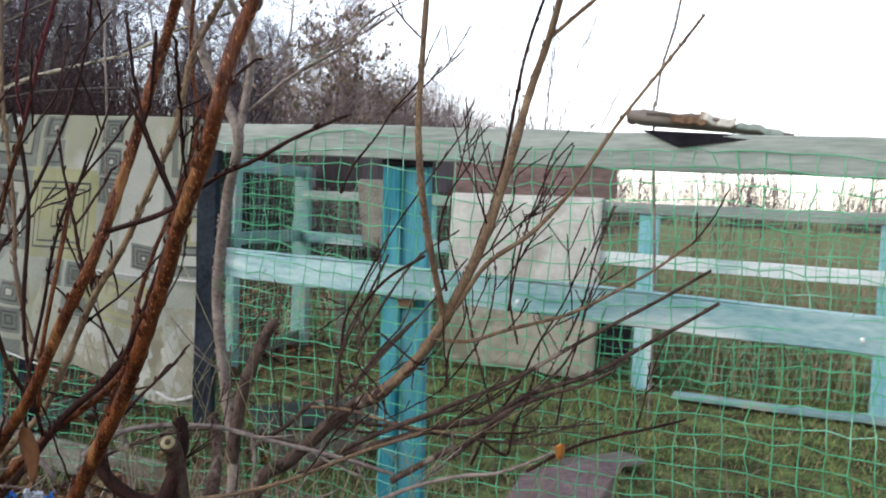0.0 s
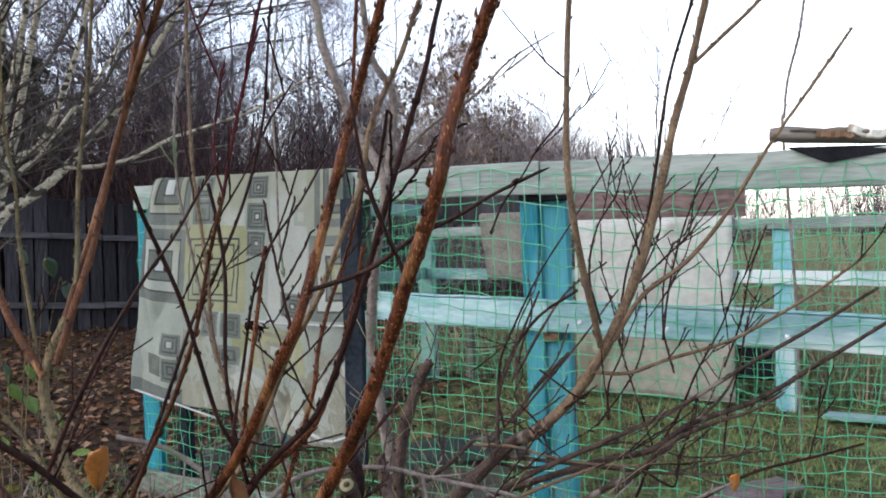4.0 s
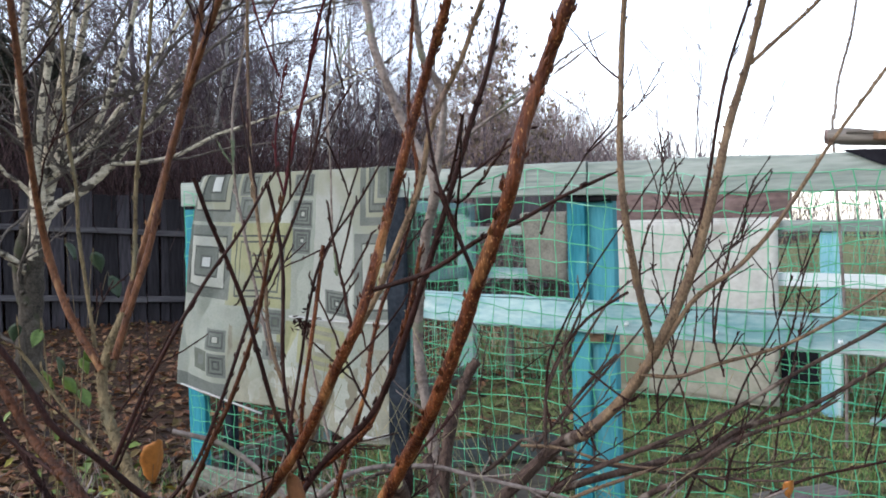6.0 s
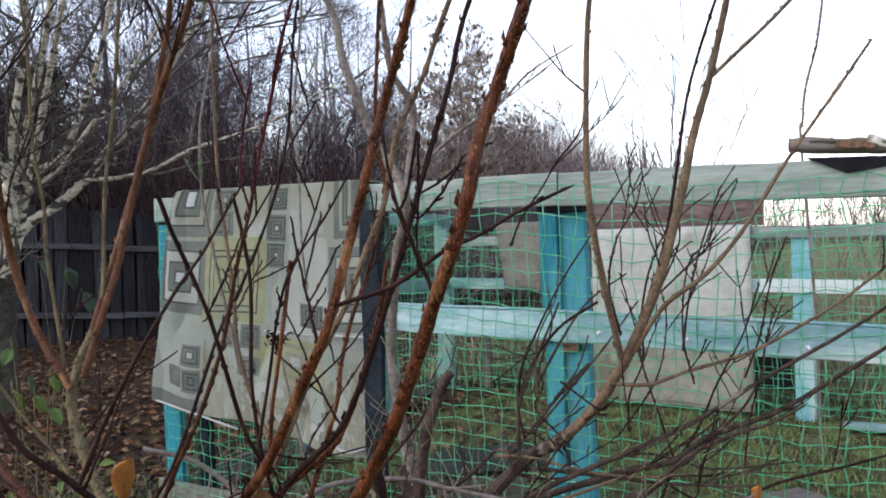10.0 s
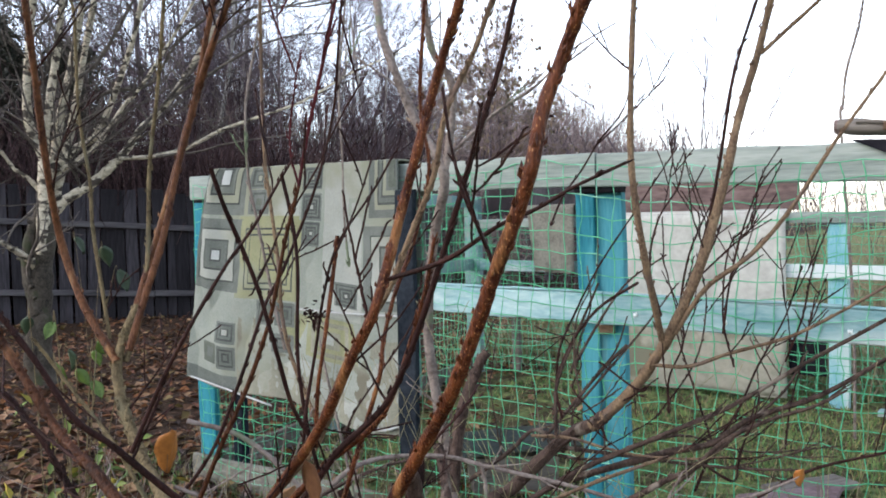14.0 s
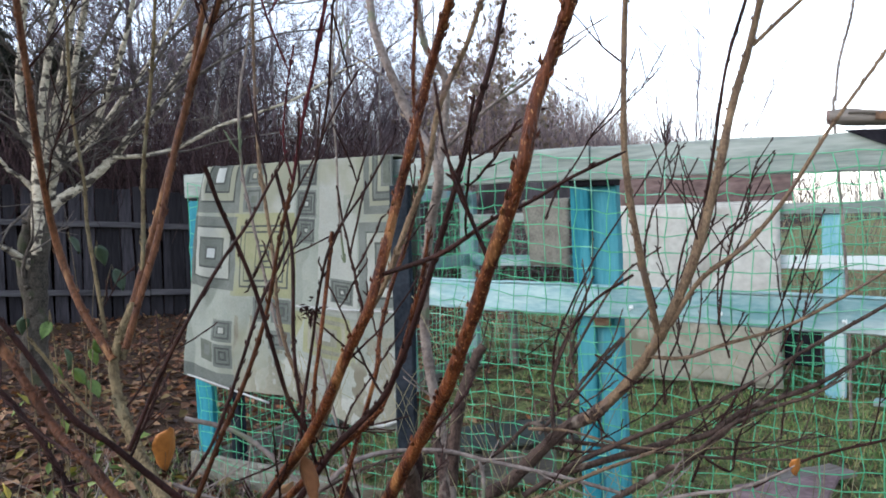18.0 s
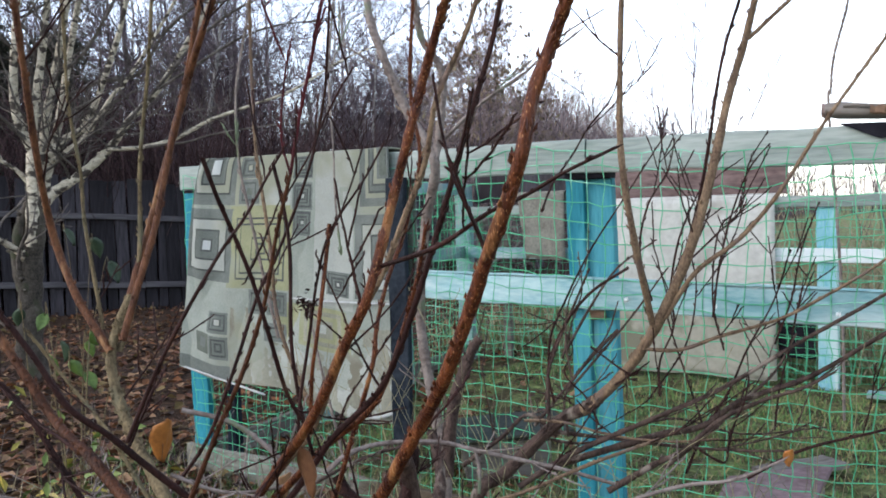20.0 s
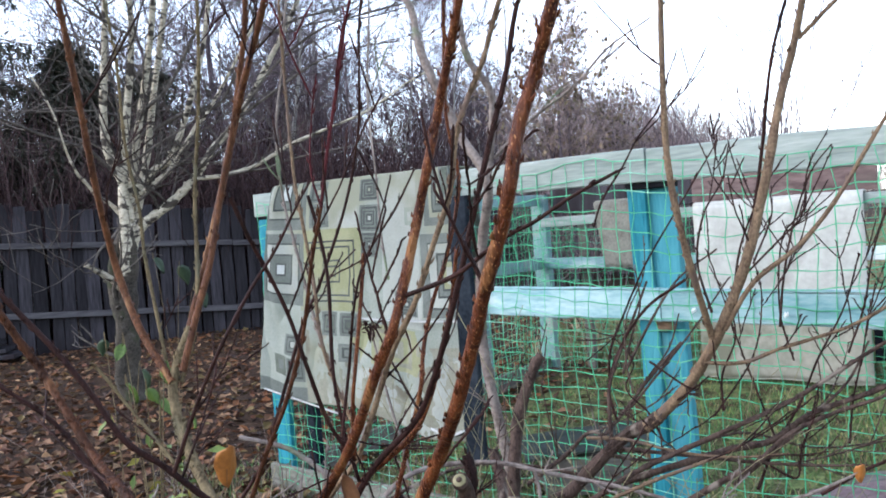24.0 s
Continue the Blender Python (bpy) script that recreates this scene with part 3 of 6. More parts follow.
def hanging(name, x0, x1, ztop, zbot, y, m, material, label, category, seed, nx=26, nz=30, ripple=0.012, skew=0.0, back=0.12):
    """A cloth laid over a rail: a short tail behind, the long fall in front, with soft folds and thickness."""
    o = thing(name, label, category, m)
    verts, faces = [], []
    lines = [(y + 0.09, ztop - back), (y + 0.085, ztop - back * 0.4), (y + 0.07, ztop + 0.004), (y + 0.035, ztop + 0.012), (y + 0.004, ztop)]
    lines += [(y, ztop - (ztop - zbot) * k / nz) for k in range(1, nz + 1)]
    for j, (yy, z) in enumerate(lines):
        fall = max(0.0, (ztop - z) / (ztop - zbot)) if yy <= y + 0.01 else 0
        for i in range(nx + 1):
            a = i / nx
            x = x0 + (x1 - x0) * a + skew * fall * (1 - a)
            fold = ripple * (0.3 + fall) * (math.sin(a * 17 + seed) * 0.5 + noise.noise((a * 5, fall * 2, seed)))
            verts.append((x, yy - abs(fold) if fall else yy, z + 0.02 * noise.noise((a * 3, seed, 0)) * fall))
    for j in range(len(lines) - 1):
        for i in range(nx):
            a = j * (nx + 1) + i
            faces.append((a, a + 1, a + nx + 2, a + nx + 1))
    n = nx + 1
    cut = 4 * n
    mats = material if isinstance(material, list) else [material]
    top = mesh_part("top_fold", verts[:cut + n], [q for q in faces if max(q) < cut + n], mats[0], o, smooth=True)
    low = [q for q in faces if min(q) >= cut]
    # a second material, if given, takes the cloth below about 0.6 m
    low_tone = [int(len(mats) > 1 and verts[q[0]][2] + 0.10 * noise.noise((verts[q[0]][0] * 5, seed, 1)) < 0.60) for q in low]
    fall = mesh_part("fall", verts[cut:], [tuple(v - cut for v in q) for q in low], mats, o, smooth=True, index=low_tone)
    for ob in (top, fall):
        ob.modifiers.new("thickness", 'SOLIDIFY').thickness = 0.004
    t = Tubes()
    t.add([Vector(v) + Vector((0, -0.002, 0)) for v in verts[-n:]], [0.005] * n, 5)
    t.put("hem", mats[-1], o)
    return o
hanging("oilcloth", -1.10, 0.0, 1.225, 0.03, -0.05, BACK, [M_CREAM, M_CREAM_LOW], "cream oilcloth sheet draped over the back fence", "sheet", 2, ripple=0.014)
hanging("sacking", -1.86, -1.47, 1.30, 0.815, -0.09, BACK, M_RAG, "brown-grey piece of sacking hung on the fence", "cloth", 5, nx=14, nz=16, ripple=0.02, skew=0.07, back=0.05)

# ---------------- the rug ----------------
SQUARES_TOP = (   # middle along and up, half width, half height, yarns from the rim inwards
    (0.265, 1.431, 0.150, 0.170, "GGGLPPLGGLWW"),
    (0.490, 1.421, 0.057, 0.046, "GLGLP"),
    (0.500, 1.318, 0.060, 0.055, "GLGD"),
    (0.812, 1.413, 0.056, 0.046, "GLGLGLP"),
    (0.812, 1.294, 0.054, 0.056, "GLGLGLP"),
    (0.812, 1.182, 0.052, 0.052, "GLGLGLP"),
    (1.048, 1.297, 0.033, 0.035, "BP"),
    (1.276, 1.431, 0.156, 0.172, "GGPLGLPGDDLW"),
)
SQUARES_MIDDLE = (
    (0.262, 1.074, 0.152, 0.166, "GGGGLPPPPLGGGLWW"),
    (0.583, 1.063, 0.178, 0.174, "YYLYLYYYLYLY"),
    (1.252, 1.070, 0.162, 0.160, "GGLPPLGLYPP"),
    (1.004, 0.954, 0.056, 0.048, "GLGLGLP"),
    (0.574, 0.827, 0.052, 0.053, "GLDLG"),
    (0.692, 0.825, 0.051, 0.053, "GLGLD"),
)
SQUARES_LOW = (
    (0.683, 0.697, 0.056, 0.042, "GLG"),
    (0.351, 0.721, 0.058, 0.050, "GLGLP"),
    (0.362, 0.603, 0.050, 0.054, "GLGLG"),
    (0.265, 0.614, 0.042, 0.048, "DG"),
    (0.270, 0.488, 0.150, 0.032, "G"),
    (0.930, 0.765, 0.112, 0.088, "YSYSP"),
)
YARN = {"B": 0, "P": 1, "Y": 2, "L": 3, "G": 4, "S": 5, "W": 6, "D": 7}
def rug_tone(x, z):
    """Which yarn shows x metres along the cloth and z metres up: panels and nested squares between dark lines."""
    x = 0.135 + (x - 0.135) / 1.018
    tone = 1 if 0.885 < x < 1.08 and z > 0.86 or 0.56 < x < 0.745 and z > 1.25 or x > 0.50 and z < 0.84 and noise.noise((x * 2, z * 2, 2)) > -0.05 else 0
    if 0.39 < x < 0.75 and 0.885 < z < 1.255 or x > 0.70 and 0.66 < z < 0.84 and noise.noise((x * 4, z * 3, 7)) > 0.05:
        tone = 2
    if z < 0.80 and x > 0.42 and 0.5 * noise.noise((x * 3.2, z * 2.4, 11)) + 0.6 * noise.noise((x * 16, z * 9, 3)) + 0.4 * noise.noise((x * 45, z * 30, 5)) > -0.10 + 0.9 * (z - 0.55):
        tone = 5     # rain-splashed dirt low on the cloth
    for cx, cz, hw, hh, yarns in SQUARES_TOP + SQUARES_MIDDLE + SQUARES_LOW:
        d = max(abs(x - cx) / hw, abs(z - cz) / hh)
        if d < 1:
            wide = [0.0078 / min(hw, hh) if c == "L" else 0.0 for c in yarns]
            rest = (1 - sum(wide)) / sum(c != "L" for c in yarns)
            q = 1 - d
            for c, w in zip(yarns, wide):
                tone = YARN[c]
                q -= w or rest
                if q < 0:
                    break
    return tone

def rug():
    o = thing("rug", "worn grey-green rug with nested squares hung over the fence", "rug", FRONT)
    nx, nz = 270, 235
    def sheet(name, x0, x1, zt, left_z, right_z, y, lean, seed, i0, i1):
        verts, faces, index = [], [], []
        for j in range(nz + 1):
            b = j / nz
            for i in range(i0, i1 + 1):
                a = i / nx
                zb = left_z + (right_z - left_z) * min(1, a * 1.15) - 0.02 * math.sin(a * 9)
                z = zt - 0.016 * a + (zb - zt) * b
                x = x0 + (x1 - x0) * a - lean * b ** 0.6 * (1 - a)
                w = 0.030 * (0.2 + b) * (math.sin(a * 14 + 0.7 + b * 1.5) * 0.45 + 1.2 * noise.noise((a * 4, b * 2.5, seed))) + 0.006 * noise.noise((a * 15, b * 12, seed))
                w += 0.020 * math.sin(a * 42 - b * 4) * math.exp(-a * 6) * (1 - 0.7 * b)
                verts.append((x, y - abs(w) - 0.004, z))
        n = i1 - i0 + 1
        for j in range(nz):
            for i in range(i1 - i0):
                a = j * n + i
                faces.append((a, a + n, a + n + 1, a + 1))
                v = verts[a]
                index.append(rug_tone(0.135 + 1.15 * (i + i0 + 0.5) / nx, 1.472 - 1.02 * (j + 0.5) / nz))
        ob = mesh_part(name, verts, faces, [R_BASE, R_PALE, R_YEL, R_LINE, R_MID, R_SOIL, R_WHITE, R_DARK], o, smooth=True, index=index)
        ob.modifiers.new("thickness", 'SOLIDIFY').thickness = 0.007
        return verts
    sheet("pile_face", 0.192, 1.262, 1.472, 0.505, 0.395, -0.045, 0.210, 4, 0, nx)
    # the fold over the cap board and the tail behind it
    verts, faces = [], []
    prof = [(-0.050, 1.462), (-0.044, 1.472), (-0.02, 1.475), (0.06, 1.472), (0.118, 1.466), (0.128, 1.44), (0.128, 1.15), (0.132, 0.9)]
    for yy, z in prof:
        for i in range(31):
            verts.append((0.192 + 1.070 * i / 30, yy, z - 0.016 * i / 30 + 0.004 * noise.noise((i * 0.3, yy * 9, 2))))
    for j in range(len(prof) - 1):
        for i in range(30):
            a = j * 31 + i
            faces.append((a, a + 1, a + 32, a + 31))
    fold = mesh_part("top_fold", verts, faces, R_BASE, o, smooth=True)
    fold.modifiers.new("thickness", 'SOLIDIFY').thickness = 0.006
    t = Tubes()
    t.add(spline([(-0.018, -0.058, 0.505), (0.22, -0.075, 0.475), (0.55, -0.07, 0.42)], 6), [0.005] * 13, 5)
    t.put("bottom_binding", R_EDGE, o, "pale bound edge")
    t = Tubes()
    t.add(spline([(0.74, -0.078, 0.853), (1.0, -0.085, 0.846), (1.315, -0.07, 0.845)], 6), [0.0055] * 13, 5)
    t.put("folded_seam", R_EDGE, o, "pale folded seam across the lower half")
    t = Tubes()
    t.add(spline([(1.262, -0.05, 1.455), (1.266, -0.062, 1.0), (1.252, -0.06, 0.41)], 6), [0.006] * 13, 5)
    t.put("side_binding", R_MID, o)
    t = Tubes()
    t.add(spline([(1.08, -0.07, 0.405), (1.18, -0.085, 0.39), (1.255, -0.06, 0.41)], 6), [0.008] * 13, 5)
    t.put("corner_roll", R_EDGE, o, "rolled lower corner")
rug()

def weathered_board():
    o = thing("loose_board", "loose split weathered board lying on the fence top", "board", FRONT @ pose(2.835, 0.03, 1.434, 0, 4.2, 3))
    bm = bmesh.new()
    n, rings = 14, []
    for k in range(n + 1):
        a = k / n
        w = 0.055 * (1 - 0.25 * a) + 0.006 * noise.noise((a * 7, 1, 1))
        h = 0.030 * (1 - 0.75 * a) + 0.004 * noise.noise((a * 9, 2, 2))
        c = Vector((0.46 * a, 0, 0.026 - 0.02 * a))
        if k == 0:
            h *= 0.75
        rings.append([bm.verts.new(c + Vector((0, w * math.cos(t), h * math.sin(t) * (1 if math.sin(t) > 0 else 0.8)))) for t in [2 * math.pi * s / 12 for s in range(12)]])
    for a, b in zip(rings, rings[1:]):
        for i in range(12):
            bm.faces.new((a[i], a[(i + 1) % 12], b[(i + 1) % 12], b[i]))
    bm.faces.new(rings[0]); bm.faces.new(rings[-1][::-1])
    bmesh.ops.recalc_face_normals(bm, faces=bm.faces)
    part("split_board", bm, M_GREYWOOD, o, smooth=True)
    part("end_grain", beam((-0.010, 0.0, 0.026), (0.004, 0.0, 0.026), 0.085, 0.040, 3, 0.002, 3, 0.012), M_ENDGRAIN, o, "dull pinkish brown sawn end")
    part("splinter", beam((0.05, -0.056, 0.040), (0.27, -0.052, 0.034), 0.010, 0.012, 4), M_GREYWOOD, o)
    part("rust_streak", beam((0.12, -0.0565, 0.024), (0.22, -0.0545, 0.024), 0.010, 0.026, 6, 0.004, 8), M_BAREWOOD, o, "rust-brown bared streak")
    part("painted_flake", beam((0.20, -0.046, 0.036), (0.30, -0.044, 0.026), 0.030, 0.026, 5, 0.006, 8), M_FLAKE, o, "pale peeling flake")
    part("painted_flake", beam((0.305, -0.042, 0.022), (0.43, -0.036, 0.008), 0.022, 0.020, 7, 0.004, 8), M_FASCIA, o, "grey peeling flake")
    v, f = [], []
    for k in range(15):
        a = k / 14
        drop = 0.044 * min(a / 0.28, (1 - a) / 0.72)
        v += [(0.04 + 0.36 * a, -0.054, -0.014 + 0.012 * a), (0.04 + 0.36 * a + 0.01, -0.062, -0.016 + 0.012 * a - drop)]
    for k in range(14):
        f.append((2 * k, 2 * k + 1, 2 * k + 3, 2 * k + 2))
    film = mesh_part("black_film", v, f, M_BLACK, o, "torn black film under the board")
    film.modifiers.new("thickness", 'SOLIDIFY').thickness = 0.002
weathered_board()

def low_bench():
    o = thing("low_bench", "low weathered plywood bench inside the pen", "bench", pose(1.11, 2.97, 0))
    rim = ((-0.25, -0.23), (0.10, -0.17), (0.38, 0.31), (-0.05, 0.20))      # the board is cut askew
    bm = bmesh.new()
    low, high = [[bm.verts.new((x, y, z + 0.01 * y)) for x, y in rim] for z in (0.182, 0.204)]
    bm.faces.new(high); bm.faces.new(low[::-1])
    for k in range(4):
        bm.faces.new((low[k], low[(k + 1) % 4], high[(k + 1) % 4], high[k]))
    bmesh.ops.bevel(bm, geom=bm.edges[:], offset=0.004, segments=1, affect='EDGES')
    part("bench_top", bm, M_BROWNBOARD, o)
    for k, (x, y) in enumerate(((-0.17, -0.17), (0.07, -0.12), (0.28, 0.22), (-0.03, 0.14))):
        part("leg", beam((x, y, -0.03), (x, y, 0.182), 0.045, 0.045, 81 + k, 0.002, 3), M_GREYWOOD, o)
    part("apron", beam((-0.19, -0.20, 0.155), (0.07, -0.15, 0.155), 0.018, 0.05, 86), M_GREYWOOD, o)
low_bench()

def scrap_board():
    o = thing("scrap_board", "short grey weathered board lying on the grass beside the bench", "board", pose(1.56, 3.78, 0, 0, 0, 24))
    part("plank", beam((-0.20, 0.0, 0.045), (0.21, 0.01, 0.030), 0.15, 0.022, 88, 0.003, 6), M_GREYWOOD, o)
    part("batten", beam((-0.10, -0.05, 0.012), (-0.10, 0.06, 0.012), 0.05, 0.026, 89, 0.002, 3), M_GREYWOOD, o)
scrap_board()

def slate_sheet():
    o = thing("roofing_sheet", "slate-grey sheet lying on a low block in the pen", "sheet", pose(0.30, 4.02, 0, 0, 0, 6))
    part("sheet", beam((-0.29, 0, 0.17), (0.27, 0.02, 0.21), 0.42, 0.014, 190, 0.008, 9), M_SLATE, o)
    part("block", beam((-0.20, 0.0, 0.07), (0.18, 0.0, 0.07), 0.30, 0.17, 191, 0.006, 4), M_GREYWOOD, o)
slate_sheet()

def ground_plank():
    o = thing("ground_plank", "pale grey plank lying at the foot of the back fence", "plank", BACK @ pose(0.55, -0.19, 0.0, 0, 0, 0))
    part("plank", beam((0, 0, 0.022), (1.25, 0.02, 0.014), 0.11, 0.030, 90), M_DULL, o)
ground_plank()

# ---------------- the dark plank fence ----------------
def plank_fence():
    rnd = random.Random(4)
    f = thing("plank_fence", "old dark grey vertical plank fence", "fence", pose(-3.3, 12.05, 0, 0, 0, 30.0))
    rise = lambda x: -0.065 * (x + 0.7)      # the fence climbs along its run
    shapes = []
    for k in range(6):
        w = 0.115 + 0.014 * k
        bm = beam((0, 0, -0.30), (0, 0, 1.68 + 0.014 * (k % 4)), 0.024, w, 100 + k, 0.004, 4)
        me = bpy.data.meshes.new("plank"); bm.to_mesh(me); bm.free(); me.materials.append(M_DARKPLANK)
        shapes.append((w, me))
    x = 3.2
    while x > -9.5:
        w, me = shapes[rnd.randrange(6)]
        ob = new("plank", me)
        ob.parent = f
        ob.matrix_basis = pose(x - w / 2, rnd.uniform(-0.008, 0.008), rise(x) + rnd.uniform(-0.035, 0.025), 0, rnd.uniform(-1.3, 1.3), 0)
        x -= w + rnd.choice((0.008, 0.014, 0.022, 0.034))
    for k, z in enumerate((0.31, 1.20)):
        for j, (a, b) in enumerate(((-9.5, -5.2), (-5.19, -1.0), (-0.99, 3.2))):
            part("rail", beam((a, -0.050, z + rise(a)), (b, -0.050, z + rise(b)), 0.055, 0.075, 110 + 3 * k + j, 0.006, 8), M_FENCERAIL, f)
    for k, xx in enumerate((-7.4, -4.2, -1.1, 1.9)):
        part("post", beam((xx, 0.06, -0.05), (xx, 0.06, 1.62 + rise(xx)), 0.09, 0.09, 120 + k), M_DARKPLANK, f)
plank_fence()

def board_stack():
    o = thing("board_stack", "dark old boards stacked at the plank fence", "board stack", pose(-7.3, 9.55, 0, 0, 0, 20))
    for k in range(5):
        part("board", beam((-1.4, 0.02 * k, 0.06 + 0.085 * k), (1.0 - 0.1 * k, 0.03 * k, 0.06 + 0.08 * k), 0.5 - 0.05 * k, 0.05, 130 + k), M_DARKPLANK, o)
board_stack()

# ---------------- bare trees ----------------
def grow(t, rnd, p, d, length, r, depth, sides, bend=0.25, rise=0.12, kids=(3, 5), spread=(0.45, 0.9), minr=0.002, segs=5):
    """One limb and, out of it, its branches."""
    pts, radii = [p.copy()], [r]
    for k in range(segs):
        d = (d + Vector((rnd.gauss(0, bend), rnd.gauss(0, bend), rnd.gauss(0, bend * 0.6) + rise)) * 0.5).normalized()
        pts.append(pts[-1] + d * (length / segs))
        radii.append(max(minr, r * (1 - 0.75 * (k + 1) / segs)))
    t.add(pts, radii, sides)
    if depth <= 0:
        return
    for _ in range(rnd.randint(*kids)):
        a = rnd.uniform(0.2, 1.0)
        k = min(segs - 1, int(a * segs))
        q = pts[k].lerp(pts[k + 1], a * segs - k)
        dd = (pts[k + 1] - pts[k]).normalized()
        off = Vector((rnd.gauss(0, 1), rnd.gauss(0, 1), rnd.gauss(0, 0.6))).normalized()
        off = (off - dd * off.dot(dd)).normalized()
        s = rnd.uniform(*spread)
        grow(t, rnd, q, (dd * math.cos(s) + off * math.sin(s)).normalized(), length * rnd.uniform(0.45, 0.7), max(minr, radii[k] * 0.6), depth - 1, max(3, sides - 1), bend, rise, kids, spread, minr, max(3, segs - 1))

def wood_tree(seed, height, stems, mat_trunk, mat_crown, leafy=0.0):
    rnd = random.Random(seed)
    o = thing("bare_tree", "bare leafless tree in the wood behind the fence", "tree", group="trees of the wood")
    trunk, crown = Tubes(), Tubes()
    for s in range(stems):
        d = Vector((rnd.gauss(0, 0.14), rnd.gauss(0, 0.14), 1)).normalized()
        p, pts, radii = Vector((rnd.uniform(-0.25, 0.25) * (stems > 1), rnd.uniform(-0.25, 0.25) * (stems > 1), -0.1)), [], []
        h = height * rnd.uniform(0.8, 1.0)
        r0 = 0.012 * h * rnd.uniform(0.7, 1.1)
        for k in range(9):
            pts.append(p.copy()); radii.append(max(0.008, r0 * (1 - 0.92 * k / 8)))
            d = (d + Vector((rnd.gauss(0, 0.07), rnd.gauss(0, 0.07), 0.06))).normalized()
            p = p + d * (h / 8)
        trunk.add(pts, radii, 5)
        for k in range(1, 9):
            for _ in range(5 if k > 2 else 3):
                off = Vector((rnd.gauss(0, 1), rnd.gauss(0, 1), rnd.uniform(0.1, 0.9))).normalized()
                grow(crown, rnd, pts[k].lerp(pts[k - 1], rnd.random()), off, h * rnd.uniform(0.13, 0.26) * (1.2 - 0.07 * k), max(0.006, radii[k] * 0.5), 2, 4, 0.28, 0.2, (4, 6), (0.4, 0.9), 0.0032, 4)
    trunk.put("trunk", mat_trunk, o); crown.put("crown", mat_crown, o)
    if leafy:
        v, f = [], []
        tips = crown.v
        for _ in range(int(leafy)):
            p = Vector(rnd.choice(tips))
            if p.z > height * 0.35:
                bent_leaf(v, f, p, rnd.uniform(0.06, 0.12), rnd.uniform(0, 6.3), rnd.uniform(-2.4, -0.5), rnd.uniform(-0.5, 0.5), 0.6)
        mesh_part("withered_leaves", v, f, M_WITHERED, o)
    return o

def woods():
    rnd = random.Random(12)
    kinds = [wood_tree(1, 8.5, 1, M_WOODS, M_WOODS), wood_tree(2, 7.2, 2, M_WOODS, M_WOODS), wood_tree(3, 9.5, 1, M_WOODS_PALE, M_WOODS), wood_tree(4, 6.0, 3, M_WOODS, M_WOODS), wood_tree(5, 8.0, 2, M_WOODS_PALE, M_WOODS)]
    used = set()
    # the wood's edge runs back to the right, its trees standing lower there
    for k in range(54):
        a = rnd.random() ** 1.5
        depth = rnd.random()
        x = -15 + 19 * a + rnd.gauss(0, 0.7)
        y = 13.6 + 1.5 * abs(x + 5) * 0.1 + 11 * depth + (9 * a if a > 0.6 else 0)
        line = math.degrees(math.atan2(x, y))
        size = rnd.uniform(0.75, 1.15)
        if line > -8:
            size *= max(0.35, 1 - (line + 8) * 0.062)
        i = rnd.randrange(5)
        m = pose(x, y, hill(x, y), 0, 0, rnd.uniform(0, 360)) @ Matrix.Scale(size, 4)
        if i not in used:
            used.add(i); kinds[i].matrix_basis = m
        else:
            o = copy_thing(kinds[i], Matrix())
            o.matrix_basis = m
    for k in range(16):
        line, y = rnd.uniform(-8, 0.5), rnd.uniform(19, 30)
        i = rnd.randrange(5)
        x = y * math.tan(radians(line))
        o = copy_thing(kinds[i], Matrix())
        o.matrix_basis = pose(x, y, hill(x, y), 0, 0, rnd.uniform(0, 360)) @ Matrix.Scale(rnd.uniform(0.7, 0.95) * (1.1 if line < -4 else 0.8), 4)
    for k, (x, y, size) in enumerate(((-3.3, 15.2, 0.82), (-4.0, 16.4, 0.90), (-2.7, 17.3, 0.80), (-4.9, 15.6, 0.85))):
        o = copy_thing(kinds[(1, 3, 4, 1)[k]], Matrix())
        o.matrix_basis = pose(x, y, hill(x, y), 0, 0, 70 * k) @ Matrix.Scale(size, 4)
    leafy = wood_tree(8, 5.0, 5, M_WOODS, M_HEDGE, 2600)
    leafy.matrix_basis = pose(0.40, 15.5, 0, 0, 0, 40)
    tagged(leafy, "bushy tree keeping some withered brown leaves")
    leafy2 = copy_thing(leafy, Matrix()); leafy2.matrix_basis = pose(1.5, 17.2, 0, 0, 0, 160) @ Matrix.Scale(0.8, 4)
woods()

def thicket(name, label, count, place, height, material, seed, r=0.006):
    """Many thin leaning stems with a few side twigs: undergrowth that nobody could count."""
    rnd = random.Random(seed)
    t = Tubes()
    for _ in range(count):
        x, y = place(rnd)
        h = height(x, y) * rnd.uniform(0.35, 1.15)
        d = Vector((rnd.gauss(0, 0.22), rnd.gauss(0, 0.22), 1)).normalized()
        p = Vector((x, y, hill(x, y)))
        pts = [p + d * h * k / 3 + Vector((rnd.gauss(0, 0.04), rnd.gauss(0, 0.04), 0)) * k for k in range(4)]
        t.add(pts, [r, r * 0.8, r * 0.6, r * 0.35], 3)
        for _ in range(4):
            k = rnd.randint(1, 2)
            q = pts[k].lerp(pts[k + 1], rnd.random())
            dd = (d + Vector((rnd.gauss(0, 0.7), rnd.gauss(0, 0.7), 0.2))).normalized()
            t.add([q, q + dd * h * 0.18, q + dd * h * 0.33 + Vector((0, 0, h * 0.05))], [r * 0.6, r * 0.45, r * 0.3], 3)
    return tagged(t.put(name, material), label, "undergrowth", kind="stuff")
def along_fence(rnd):
    a = rnd.uniform(-9.5, 3.0)
    d = abs(rnd.gauss(0, 1.2)) + 0.4
    q = pose(-3.3, 12.05, 0, 0, 0, 30.0) @ Vector((a, d, 0))
    return q.x, q.y
